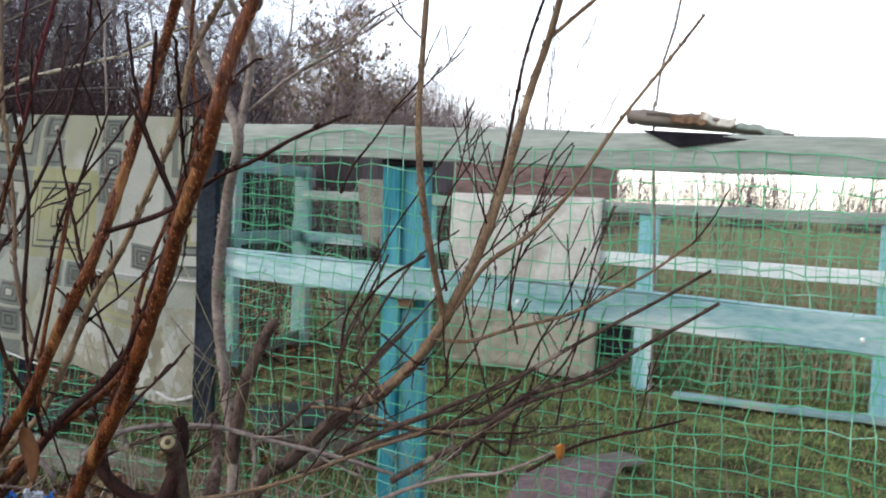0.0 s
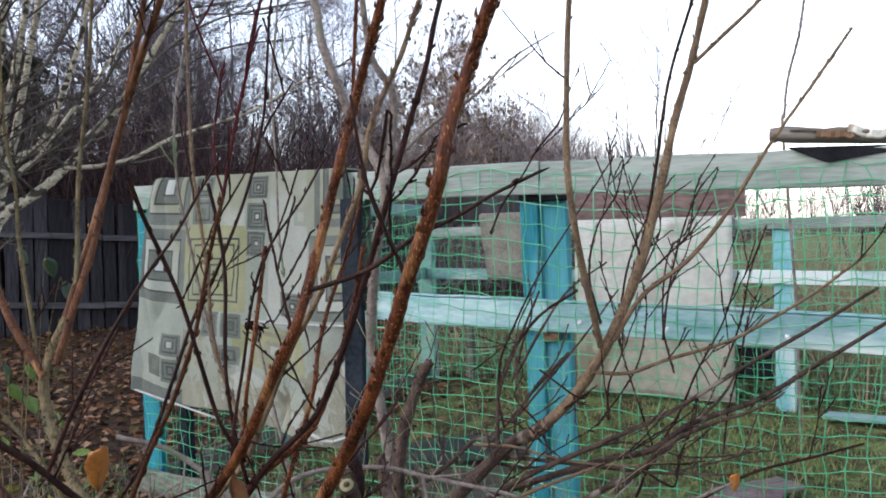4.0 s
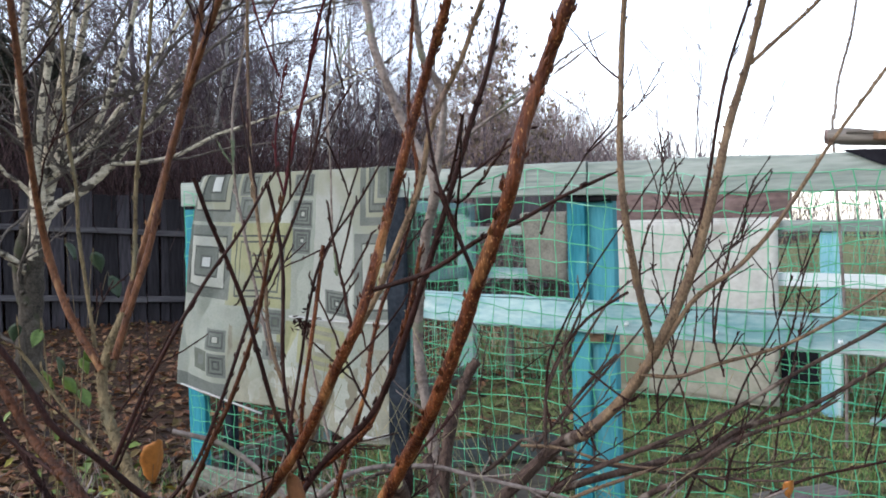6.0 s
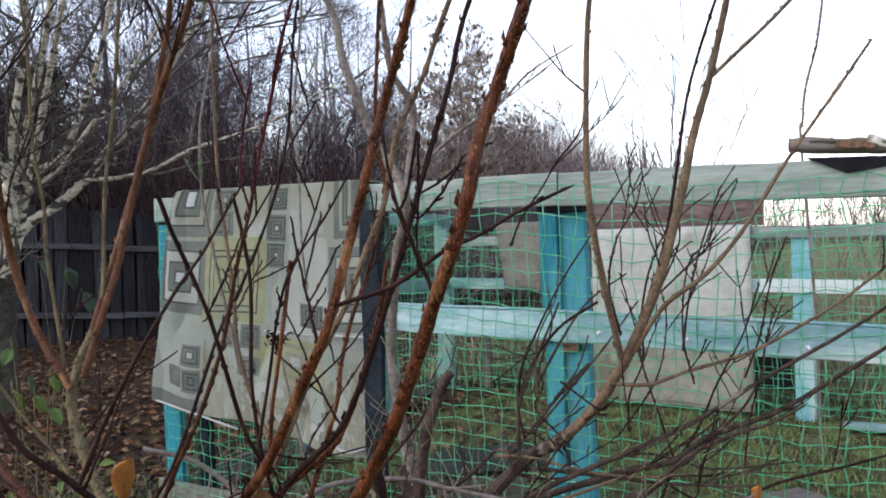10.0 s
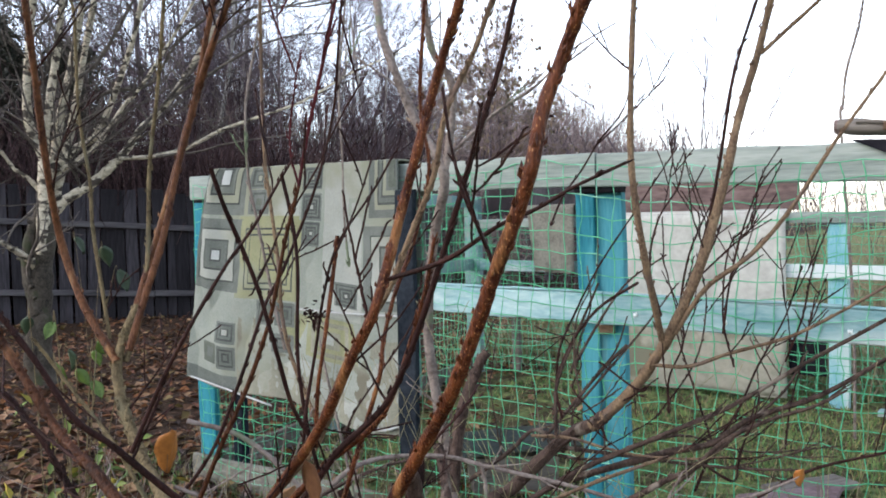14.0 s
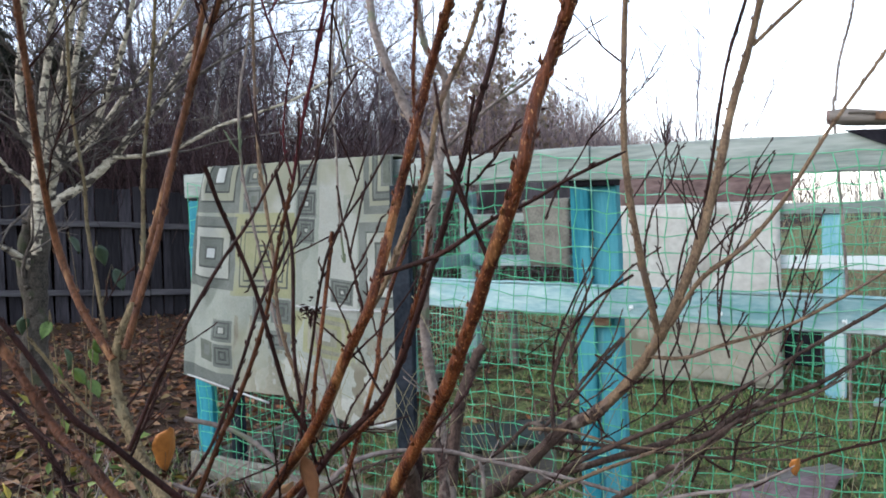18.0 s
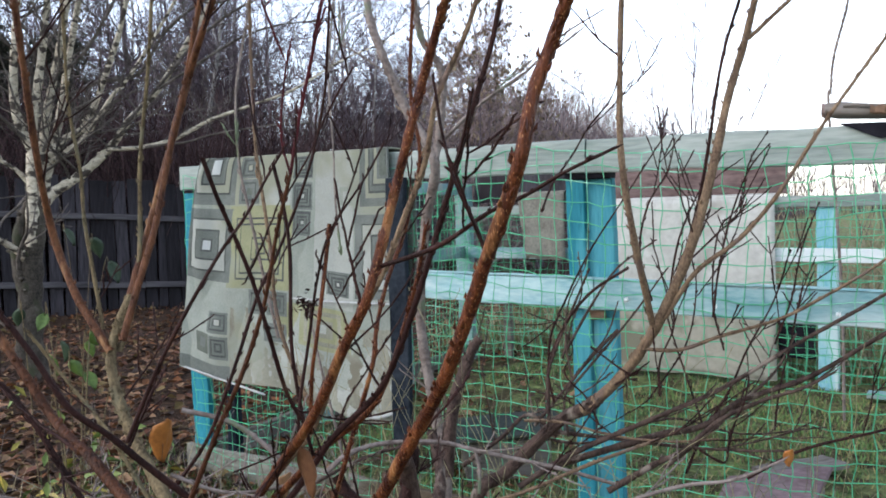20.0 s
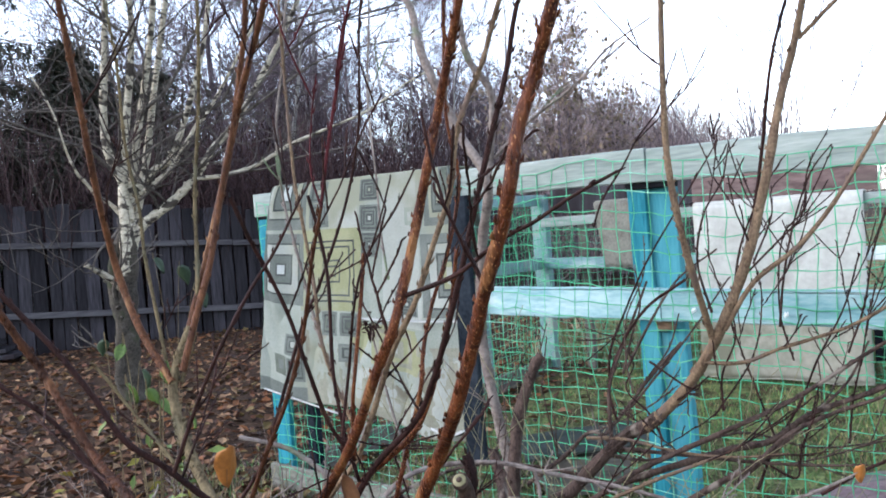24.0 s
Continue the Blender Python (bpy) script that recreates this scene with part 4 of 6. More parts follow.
thicket("undergrowth", "dense dark brown undergrowth behind the plank fence", 2600, along_fence, lambda x, y: 2.7, M_THICKET, 5, 0.010)
thicket("undergrowth", "tangled brown scrub under the trees", 1300, lambda r: (r.uniform(-16, 5), r.uniform(14, 22)), lambda x, y: 3.2 if x < -2 else 2.4, M_SCRUB, 6, 0.009)
thicket("hedge_row", "reddish brown leafless hedge at the field's edge", 3000, lambda r: ((lambda a: (0.5 + 15 * a + r.gauss(0, 0.5), 19 + 14 * a + r.uniform(0, 7)))(0.36 * r.random())), lambda x, y: max(1.5, 3.9 - 0.22 * max(0, x - 2)), M_HEDGE, 7, 0.010)
def far_clump(rnd):
    k = rnd.randrange(9)
    return 15 + 5.2 * k + (k * 37 % 5) + rnd.gauss(0, 1.5 + 0.5 * (k % 3)), 52 + (k * 53 % 9) + rnd.gauss(0, 1)
thicket("far_saplings", "clumps of bare saplings at the far edge of the meadow", 800, far_clump, lambda x, y: 4.2, M_WOODS, 8, 0.029)

thicket("sapling_clump", "clump of thin bare saplings beyond the pen", 24, lambda r: (5.2 + r.gauss(0, 0.25), 20 + r.gauss(0, 0.5)), lambda x, y: 5.0, M_WOODS, 18, 0.023)
thicket("sapling_clump", "clump of thin bare saplings beyond the pen", 14, lambda r: (10.3 + r.gauss(0, 1.0), 20 + r.gauss(0, 0.5)), lambda x, y: 4.6, M_WOODS, 19, 0.012)
def conifer(x, y, height, seed):
    rnd = random.Random(seed)
    o = thing("conifer", "dark green conifer behind the plank fence", "tree", pose(x, y, 0))
    t = Tubes()
    t.add([Vector((0, 0, -0.1)), Vector((0.05, 0, height * 0.5)), Vector((0, 0, height))], [0.13, 0.08, 0.01], 6)
    v, f = [], []
    for k in range(105):
        z = height * rnd.uniform(0.12, 0.98)
        reach = min((height - z) * 0.85, 1.25 + 0.1 * (height - z)) * rnd.uniform(0.6, 1.1) + 0.1
        a = rnd.uniform(0, 6.3)
        tip = Vector((math.cos(a) * reach, math.sin(a) * reach, z - 0.2 * reach))
        t.add([Vector((0, 0, z)), Vector((0, 0, z)).lerp(tip, 0.5) + Vector((0, 0, 0.08)), tip], [0.02, 0.012, 0.004], 3)
        for j in range(95):
            q = Vector((0, 0, z)).lerp(tip, rnd.uniform(0.15, 1)) + Vector((rnd.gauss(0, 0.09), rnd.gauss(0, 0.09), rnd.gauss(-0.03, 0.06)))
            bent_leaf(v, f, q, rnd.uniform(0.10, 0.22), rnd.uniform(0, 6.3), rnd.uniform(-1.2, 0.4), 0, 0.22, 0.1)
    t.put("trunk", M_BARK_GREY, o)
    mesh_part("crown", v, f, M_NEEDLE, o)
conifer(-8.0, 11.5, 6.3, 3)
conifer(-6.75, 12.3, 4.5, 5)
conifer(-9.2, 11.4, 6.9, 6)
conifer(-6.0, 13.3, 4.2, 8)
conifer(-7.2, 13.2, 4.7, 9)
conifer(-11.4, 12.6, 6.0, 4)

# ---------------- the pale many-stemmed tree ----------------
def limb(t, pts, r0, r1, sides=8, knots=0.0, seed=0):
    pts = spline(pts, 6)
    n = len(pts)
    rnd = random.Random(seed)
    t.add(pts, [max(r1, r0 + (r1 - r0) * k / (n - 1)) * (1 + knots * rnd.uniform(-1, 1)) for k in range(n)], sides)
    return pts

def pale_tree():
    """The trunk of the pale tree, and bough(), which adds a limb with its twigs to it."""
    rnd = random.Random(21)
    o = thing("pale_tree", "pale-barked many-stemmed bare tree with a mossy foot", "tree", pose(-3.35, 6.85, 0))
    t = Tubes()
    limb(t, [(0.05, 0, -0.1), (0.0, 0, 0.12), (0.01, 0, 0.5), (0.04, 0.0, 0.85), (0.09, 0, 1.2), (0.10, 0, 1.42)], 0.118, 0.062, 12, 0.10, 1)
    t.put("trunk", M_LICHEN, o)
    twigs = Tubes()
    def add(pts, r0, r1, material, count):
        s = Tubes()
        q = limb(s, pts, r0, r1, 8, 0.13, rnd.randrange(999))
        for j in range(len(q) // 5):     # knots where side twigs broke off
            i = rnd.randrange(1, len(q) - 1)
            off = Vector((rnd.gauss(0, 1), rnd.gauss(0, 1), 0.2)).normalized()
            rr = r0 + (r1 - r0) * i / len(q)
            s.add([q[i] + off * rr * 0.5, q[i] + off * rr * 1.2, q[i] + off * (rr * 1.5 + 0.004)], [rr * 0.5, rr * 0.35, rr * 0.15], 5)
        s.put("stem", material, o)
        for j in range(count):
            i = rnd.randrange(max(2, len(q) // 6), len(q) - 1)
            rr = r0 + (r1 - r0) * i / len(q)
            up = (q[i + 1] - q[i]).normalized()
            off = Vector((rnd.gauss(0, 1), rnd.gauss(0, 1), rnd.uniform(-0.3, 0.7))).normalized()
            grow(twigs, rnd, q[i], (up * 0.5 + off).normalized(), rnd.uniform(0.35, 1.0), max(0.0055, rr * 0.36), 2, 4, 0.30, 0.14, (1, 3), (0.4, 1.0), 0.0030, 6)
    return o, twigs, add
PALE_TREE, pale_twigs, bough = pale_tree()
bough([(0.12, -0.05, 1.78), (0.05, -0.11, 2.01), (0.05, -0.15, 2.29), (0.11, -0.19, 2.65), (0.18, -0.24, 3.02), (0.29, -0.34, 3.49), (0.45, -0.47, 4.04)], 0.040, 0.018, M_BARK_PALE, 13)
bough([(0.11, 0.02, 1.14), (0.13, 0.00, 1.47), (0.12, -0.05, 1.78), (0.19, -0.08, 2.18), (0.30, -0.13, 2.65), (0.38, -0.20, 3.00), (0.47, -0.36, 3.55), (0.60, -0.54, 4.08)], 0.044, 0.018, M_BARK_PALE, 13)
bough([(0.11, 0.02, 1.23), (0.11, 0.02, 1.54), (0.15, 0.04, 1.75), (0.22, 0.04, 2.11), (0.31, 0.04, 2.47), (0.43, 0.01, 2.92), (0.59, -0.09, 3.53), (0.79, -0.25, 4.17)], 0.046, 0.020, M_BARK_PALE, 13)
bough([(0.11, 0.02, 1.19), (0.16, 0.08, 1.56), (0.25, 0.14, 1.99), (0.34, 0.16, 2.46), (0.49, 0.14, 3.07), (0.62, 0.09, 3.58), (0.78, -0.06, 4.24)], 0.040, 0.016, M_BARK_PALE, 13)
bough([(0.20, 0.05, 1.74), (0.33, 0.08, 1.87), (0.46, 0.10, 1.94), (0.55, 0.10, 2.09), (0.66, 0.09, 2.33), (0.84, 0.06, 2.78), (1.06, -0.08, 3.48), (1.23, -0.25, 4.02)], 0.036, 0.014, M_BARK_PALE, 13)
bough([(0.21, 0.06, 1.69), (0.33, 0.06, 1.76), (0.47, 0.07, 1.86), (0.59, 0.06, 2.00), (0.75, 0.05, 2.21), (0.85, 0.03, 2.29), (1.10, 0.02, 2.63), (1.39, -0.03, 3.05), (1.71, -0.14, 3.56)], 0.026, 0.009, M_BARK_PALE, 8)
bough([(0.11, 0.02, 1.28), (0.21, 0.05, 1.43), (0.42, 0.12, 1.58), (0.62, 0.18, 1.77), (0.72, 0.19, 1.89), (0.81, 0.20, 2.02), (1.04, 0.24, 2.26), (1.37, 0.24, 2.74), (1.67, 0.20, 3.21), (1.93, 0.09, 3.70)], 0.046, 0.016, M_BARK_PALE, 13)
bough([(0.64, 0.16, 1.78), (0.77, 0.16, 1.78), (0.91, 0.17, 1.79), (1.17, 0.21, 1.85), (1.45, 0.23, 1.99), (1.74, 0.26, 2.09), (2.13, 0.28, 2.22), (2.54, 0.27, 2.44), (2.93, 0.25, 2.58)], 0.022, 0.006, M_BARK_PALE, 8)
bough([(0.96, 0.10, 1.78), (1.13, 0.11, 1.80), (1.28, 0.11, 1.81), (1.52, 0.13, 1.87), (1.74, 0.13, 1.90), (2.13, 0.17, 1.94), (2.41, 0.17, 1.92)], 0.012, 0.004, M_TWIG, 6)
bough([(0.34, 0.12, 2.21), (0.59, 0.14, 2.32), (0.90, 0.19, 2.38), (1.16, 0.15, 2.71), (1.57, 0.14, 2.98), (2.04, 0.17, 3.07), (2.53, 0.14, 3.24)], 0.018, 0.006, M_TWIG, 8)
bough([(0.31, 0.08, 2.39), (0.51, 0.11, 2.56), (0.77, 0.10, 2.95), (0.94, 0.06, 3.26), (1.19, 0.01, 3.63)], 0.017, 0.007, M_TWIG, 6)
bough([(-0.07, -0.15, 1.69), (-0.11, -0.24, 1.81), (-0.12, -0.31, 1.86), (-0.14, -0.39, 2.00), (-0.13, -0.45, 2.08), (-0.15, -0.56, 2.36), (-0.23, -0.74, 2.68)], 0.014, 0.006, M_BARK_PALE, 5)
bough([(0.06, -0.01, 1.52), (0.00, -0.07, 1.62), (-0.07, -0.15, 1.69)], 0.020, 0.014, M_BARK_PALE, 0)
bough([(0.12, -0.06, 1.82), (0.03, -0.19, 1.96), (-0.04, -0.32, 2.06), (-0.28, -0.56, 2.18), (-0.41, -0.74, 2.27), (-0.66, -1.01, 2.35), (-0.94, -1.31, 2.38)], 0.016, 0.006, M_TWIG, 7)
bough([(0.07, -0.15, 2.37), (-0.24, -0.41, 2.36), (-0.47, -0.63, 2.35), (-0.79, -0.95, 2.42)], 0.008, 0.004, M_TWIG, 4)
bough([(0.39, -0.23, 2.92), (0.25, -0.41, 3.03), (0.12, -0.59, 3.16), (-0.03, -0.81, 3.31)], 0.014, 0.006, M_TWIG, 5)
bough([(1.09, 0.10, 2.24), (1.39, 0.09, 2.41), (1.74, 0.08, 2.60), (2.08, 0.06, 2.70), (2.50, 0.06, 2.72)], 0.013, 0.005, M_TWIG, 7)
bough([(0.83, 0.14, 2.01), (1.18, 0.11, 2.36), (1.47, 0.05, 2.64), (1.88, 0.00, 2.87), (2.31, -0.03, 2.95), (2.82, -0.07, 3.01)], 0.014, 0.005, M_TWIG, 8)
bough([(0.01, -0.04, 0.91), (-0.00, -0.13, 0.99), (-0.05, -0.25, 1.07), (-0.09, -0.37, 1.14)], 0.030, 0.020, M_BARK_PALE, 1)
bough([(0.10, 0.01, 1.51), (0.02, -0.12, 1.34), (-0.04, -0.25, 1.23), (-0.07, -0.36, 1.04)], 0.014, 0.006, M_TWIG, 3)
bough([(0.78, -0.19, 3.39), (1.29, -0.09, 3.22), (1.74, -0.08, 3.11), (2.11, -0.12, 3.08), (2.58, -0.19, 3.10), (3.04, -0.31, 3.18)], 0.012, 0.005, M_TWIG, 7)
bough([(1.18, -0.26, 3.41), (1.50, -0.13, 2.88), (1.92, -0.15, 2.89), (2.29, -0.19, 2.87), (2.71, -0.27, 2.91)], 0.009, 0.004, M_TWIG, 6)
bough([(0.02, -0.05, 0.55), (-0.04, -0.06, 0.85), (-0.03, -0.05, 1.10), (0.03, -0.02, 1.30), (0.11, 0.01, 1.53)], 0.052, 0.044, M_LICHEN, 1)
bough([(-0.03, -0.11, 0.13), (-0.01, -0.06, 0.54), (0.03, -0.03, 0.91), (0.07, -0.02, 1.12)], 0.050, 0.048, M_LICHEN, 1)
bough([(0.07, -0.03, 1.02), (0.09, -0.04, 1.28), (0.11, -0.04, 1.75)], 0.060, 0.044, M_BARK_PALE, 0)
tagged(pale_twigs.put("twig_spray", M_TWIG, PALE_TREE), kind="stuff")

# ---------------- shrubs close to the path ----------------
def shrub(name, label, foot, seed):
    """An empty shrub at its foot, with its own dice, to which stem() adds."""
    return thing(name, label, "shrub", pose(*foot)), Vector(foot), random.Random(seed)

def shoot(t, rnd, p, d, length, r, depth):
    """A thin shoot that bends from bud to bud, with short spurs."""
    n = max(4, int(length / 0.022))
    pts, radii = [p.copy()], [r]
    turn = Vector((rnd.gauss(0, 1), rnd.gauss(0, 1), rnd.gauss(0, 0.6))).normalized()
    for k in range(n):
        turn = (turn * -0.8 + Vector((rnd.gauss(0, 0.5), rnd.gauss(0, 0.5), rnd.gauss(0, 0.4)))).normalized()
        d = (d + turn * 0.16 + Vector((0, 0, 0.03))).normalized()
        pts.append(pts[-1] + d * (length / n)); radii.append(max(0.0017, r * (1 - 0.6 * (k + 1) / n)))
        side = (d * 0.85 - turn * 0.55).normalized()
        spur = rnd.random() < 0.11
        reach = rnd.uniform(0.010, 0.022) if spur else rnd.uniform(0.006, 0.010)
        t.add([pts[-1], pts[-1] + side * reach * 0.6, pts[-1] + side * reach], [radii[-1] * 0.9, max(0.0015, radii[-1] * 0.8), 0.0006], 4)
    t.add(pts, radii, 5)
    if depth:
        for _ in range(rnd.randint(1, 3)):
            k = rnd.randrange(1, n)
            off = Vector((rnd.gauss(0, 1), rnd.gauss(0, 1), rnd.uniform(-0.2, 0.7))).normalized()
            shoot(t, rnd, pts[k], (pts[k + 1] - pts[k]).normalized() * 0.7 + off * 0.6, length * rnd.uniform(0.35, 0.6), radii[k] * 0.75, depth - 1)

def stem(bush, pts, r0, r1, material, shoots):
    """A stem along a smooth line through its way points, with buds and a spray of thin side shoots."""
    o, foot, rnd = bush
    t = Tubes()
    q = limb(t, [Vector(p) - foot for p in pts], r0, r1, 9 if r0 > 0.006 else 6, 0.09, rnd.randrange(999))
    total = sum((b - a).length for a, b in zip(q, q[1:]))
    for j in range(int(total / 0.022)):
        i = rnd.randrange(len(q) - 1)
        rr = r0 + (r1 - r0) * i / len(q)
        off = Vector((rnd.gauss(0, 1), rnd.gauss(0, 1), 0.3)).normalized()
        up = (q[i + 1] - q[i]).normalized()
        p = q[i].lerp(q[i + 1], rnd.random())
        big = rnd.uniform(0.8, 1.5)
        t.add([p + off * rr * 0.5, p + off * (rr * 1.1 + 0.0014 * big) + up * 0.003 * big, p + off * (rr * 1.1 + 0.0026 * big) + up * 0.009 * big], [0.0013 + rr * 0.2, 0.0013 + rr * 0.15, 0.0005], 5)
    own = t.put("stem", material, o)
    s = Tubes()
    for j in range(shoots):
        i = rnd.randrange(2, len(q) - 1)
        rr = r0 + (r1 - r0) * i / len(q)
        up = (q[i + 1] - q[i]).normalized()
        off = Vector((rnd.gauss(0, 1), rnd.gauss(0, 0.7), rnd.uniform(-0.2, 0.6))).normalized()
        shoot(s, rnd, q[i], (up + off * rnd.uniform(0.5, 1.1)).normalized(), rnd.uniform(0.09, 0.27), min(0.0028, rr * 0.45), 1)
    if shoots:
        tagged(s.put("shoot_spray", M_BARK_GREY if material is M_BARK_GREY else M_BARK_PLUM if material is M_BARK_PLUM else M_BARK_CRIMSON if material is M_BARK_CRIMSON else M_BARK_DARK, own), kind="stuff")

bush = shrub("red_shrub", "bare shrub with shiny red-brown stems", (-0.400, 1.750, 0.000), 61)
stem(bush, [(-0.450, 1.812, -0.231), (-0.235, 1.519, 0.364), (0.017, 1.176, 0.850), (0.067, 1.108, 0.946), (0.098, 1.039, 1.013), (0.131, 0.994, 1.101), (0.150, 0.963, 1.158), (0.174, 0.939, 1.222), (0.187, 0.919, 1.266), (0.200, 0.925, 1.322), (0.221, 0.920, 1.376), (0.237, 0.896, 1.420), (0.256, 0.878, 1.472), (0.280, 0.853, 1.528), (0.293, 0.828, 1.581), (0.315, 0.800, 1.626)], 0.0089, 0.0065, M_BARK_RED, 2)
stem(bush, [(-0.840, 2.456, -0.231), (-0.566, 2.054, 0.293), (-0.245, 1.583, 0.721), (-0.128, 1.413, 0.877), (-0.060, 1.339, 1.005), (-0.021, 1.306, 1.076), (0.005, 1.315, 1.157), (0.027, 1.329, 1.239), (0.054, 1.314, 1.328), (0.073, 1.308, 1.391), (0.099, 1.271, 1.464), (0.117, 1.237, 1.509), (0.141, 1.190, 1.584), (0.156, 1.160, 1.664), (0.190, 1.126, 1.736), (0.205, 1.090, 1.802)], 0.0090, 0.0059, M_BARK_RED, 2)
stem(bush, [(0.001, 1.313, 1.128), (0.090, 1.225, 1.159), (0.158, 1.154, 1.203), (0.205, 1.116, 1.224), (0.249, 1.087, 1.249), (0.304, 1.053, 1.274)], 0.0038, 0.0019, M_BARK_DARK, 1)
stem(bush, [(-0.780, 1.787, -0.231), (-0.503, 1.683, 0.297), (-0.179, 1.561, 0.727), (-0.113, 1.536, 0.817), (-0.029, 1.507, 0.900), (0.015, 1.465, 0.983), (0.056, 1.421, 1.088), (0.095, 1.392, 1.203), (0.123, 1.366, 1.288), (0.150, 1.359, 1.371), (0.177, 1.346, 1.452), (0.196, 1.328, 1.529), (0.231, 1.297, 1.623), (0.250, 1.264, 1.711), (0.272, 1.225, 1.790), (0.299, 1.184, 1.860)], 0.0065, 0.0029, M_BARK_DARK, 1)
stem(bush, [(-0.967, 1.923, -0.231), (-0.618, 1.780, 0.287), (-0.210, 1.614, 0.711), (-0.141, 1.585, 0.783), (-0.054, 1.554, 0.855), (-0.013, 1.548, 0.920), (0.020, 1.530, 1.011), (0.048, 1.505, 1.100), (0.065, 1.486, 1.185)], 0.0081, 0.0036, M_BARK_RED, 2)
stem(bush, [(-0.938, 1.884, -0.231), (-0.612, 1.760, 0.300), (-0.230, 1.616, 0.733), (-0.161, 1.590, 0.813), (-0.114, 1.559, 0.909), (-0.066, 1.522, 1.014), (-0.011, 1.477, 1.103), (0.029, 1.460, 1.195), (0.068, 1.438, 1.284), (0.090, 1.417, 1.381), (0.136, 1.403, 1.472), (0.165, 1.386, 1.546), (0.208, 1.356, 1.644), (0.239, 1.320, 1.735), (0.265, 1.279, 1.817), (0.302, 1.235, 1.890)], 0.0062, 0.0033, M_BARK_TAN, 2)
stem(bush, [(-0.729, 1.638, -0.231), (-0.555, 1.584, 0.305), (-0.352, 1.521, 0.743), (-0.299, 1.504, 0.856), (-0.259, 1.509, 0.941), (-0.215, 1.500, 1.058), (-0.183, 1.478, 1.181), (-0.153, 1.459, 1.274)], 0.0052, 0.0031, M_BARK_RUST, 1)
stem(bush, [(-0.153, 1.459, 1.274), (-0.132, 1.455, 1.372), (-0.103, 1.445, 1.479), (-0.080, 1.429, 1.564), (-0.040, 1.403, 1.669), (-0.005, 1.370, 1.765), (0.033, 1.333, 1.853), (0.055, 1.291, 1.933)], 0.0031, 0.0015, M_BARK_CRIMSON, 2)
stem(bush, [(-0.153, 1.459, 1.274), (-0.166, 1.461, 1.340), (-0.157, 1.464, 1.429), (-0.142, 1.459, 1.495)], 0.0021, 0.0011, M_BARK_CRIMSON, 1)
stem(bush, [(-0.252, 1.312, 1.295), (-0.241, 1.341, 1.237), (-0.228, 1.382, 1.176), (-0.212, 1.419, 1.102), (-0.193, 1.438, 1.009), (-0.178, 1.484, 0.907), (-0.151, 1.533, 0.827)], 0.0024, 0.0038, M_BARK_DARK, 1)
stem(bush, [(-0.397, 1.346, 0.871), (-0.342, 1.326, 0.978), (-0.283, 1.296, 1.070), (-0.236, 1.317, 1.153), (-0.196, 1.329, 1.210), (-0.162, 1.336, 1.269), (-0.136, 1.339, 1.310)], 0.0036, 0.0017, M_BARK_DARK, 1)
stem(bush, [(-0.168, 1.538, 0.767), (-0.171, 1.536, 0.856), (-0.148, 1.542, 0.993), (-0.127, 1.521, 1.093), (-0.102, 1.529, 1.178), (-0.042, 1.538, 1.264), (-0.002, 1.538, 1.331)], 0.0033, 0.0017, M_BARK_DARK, 1)
stem(bush, [(-0.173, 1.659, 0.847), (-0.215, 1.671, 0.953), (-0.235, 1.678, 1.038), (-0.240, 1.684, 1.134), (-0.252, 1.683, 1.252), (-0.259, 1.677, 1.337), (-0.257, 1.661, 1.472), (-0.248, 1.632, 1.620), (-0.236, 1.598, 1.740), (-0.234, 1.557, 1.851), (-0.216, 1.513, 1.953), (-0.203, 1.465, 2.045)], 0.0043, 0.0021, M_BARK_TAN, 1)
stem(bush, [(-0.440, 1.673, 0.695), (-0.367, 1.661, 0.796), (-0.305, 1.646, 0.938), (-0.266, 1.673, 1.060), (-0.229, 1.686, 1.134), (-0.168, 1.698, 1.283), (-0.130, 1.693, 1.420), (-0.115, 1.677, 1.533), (-0.103, 1.659, 1.622), (-0.074, 1.626, 1.745), (-0.060, 1.585, 1.857), (-0.057, 1.538, 1.959), (-0.044, 1.489, 2.052)], 0.0038, 0.0018, M_BARK_DARK, 1)
stem(bush, [(-0.391, 1.965, -0.231), (-0.281, 1.914, 0.244), (-0.154, 1.852, 0.633), (-0.113, 1.833, 0.759), (-0.068, 1.805, 0.894), (-0.058, 1.820, 0.972), (-0.034, 1.832, 1.064), (0.009, 1.841, 1.179), (0.042, 1.840, 1.318), (0.028, 1.826, 1.456), (0.043, 1.789, 1.651), (0.054, 1.751, 1.782), (0.054, 1.704, 1.903), (0.059, 1.654, 2.012), (0.064, 1.601, 2.112)], 0.0057, 0.0029, M_BARK_RED, 1)
stem(bush, [(-0.205, 1.569, 1.301), (-0.191, 1.574, 1.227), (-0.182, 1.574, 1.137), (-0.183, 1.559, 0.981), (-0.171, 1.563, 0.861), (-0.154, 1.569, 0.777)], 0.0017, 0.0036, M_BARK_DARK, 1)
stem(bush, [(-0.103, 1.529, 1.191), (-0.113, 1.526, 1.115), (-0.129, 1.510, 0.999), (-0.142, 1.521, 0.931), (-0.151, 1.533, 0.827)], 0.0017, 0.0036, M_BARK_RED, 2)
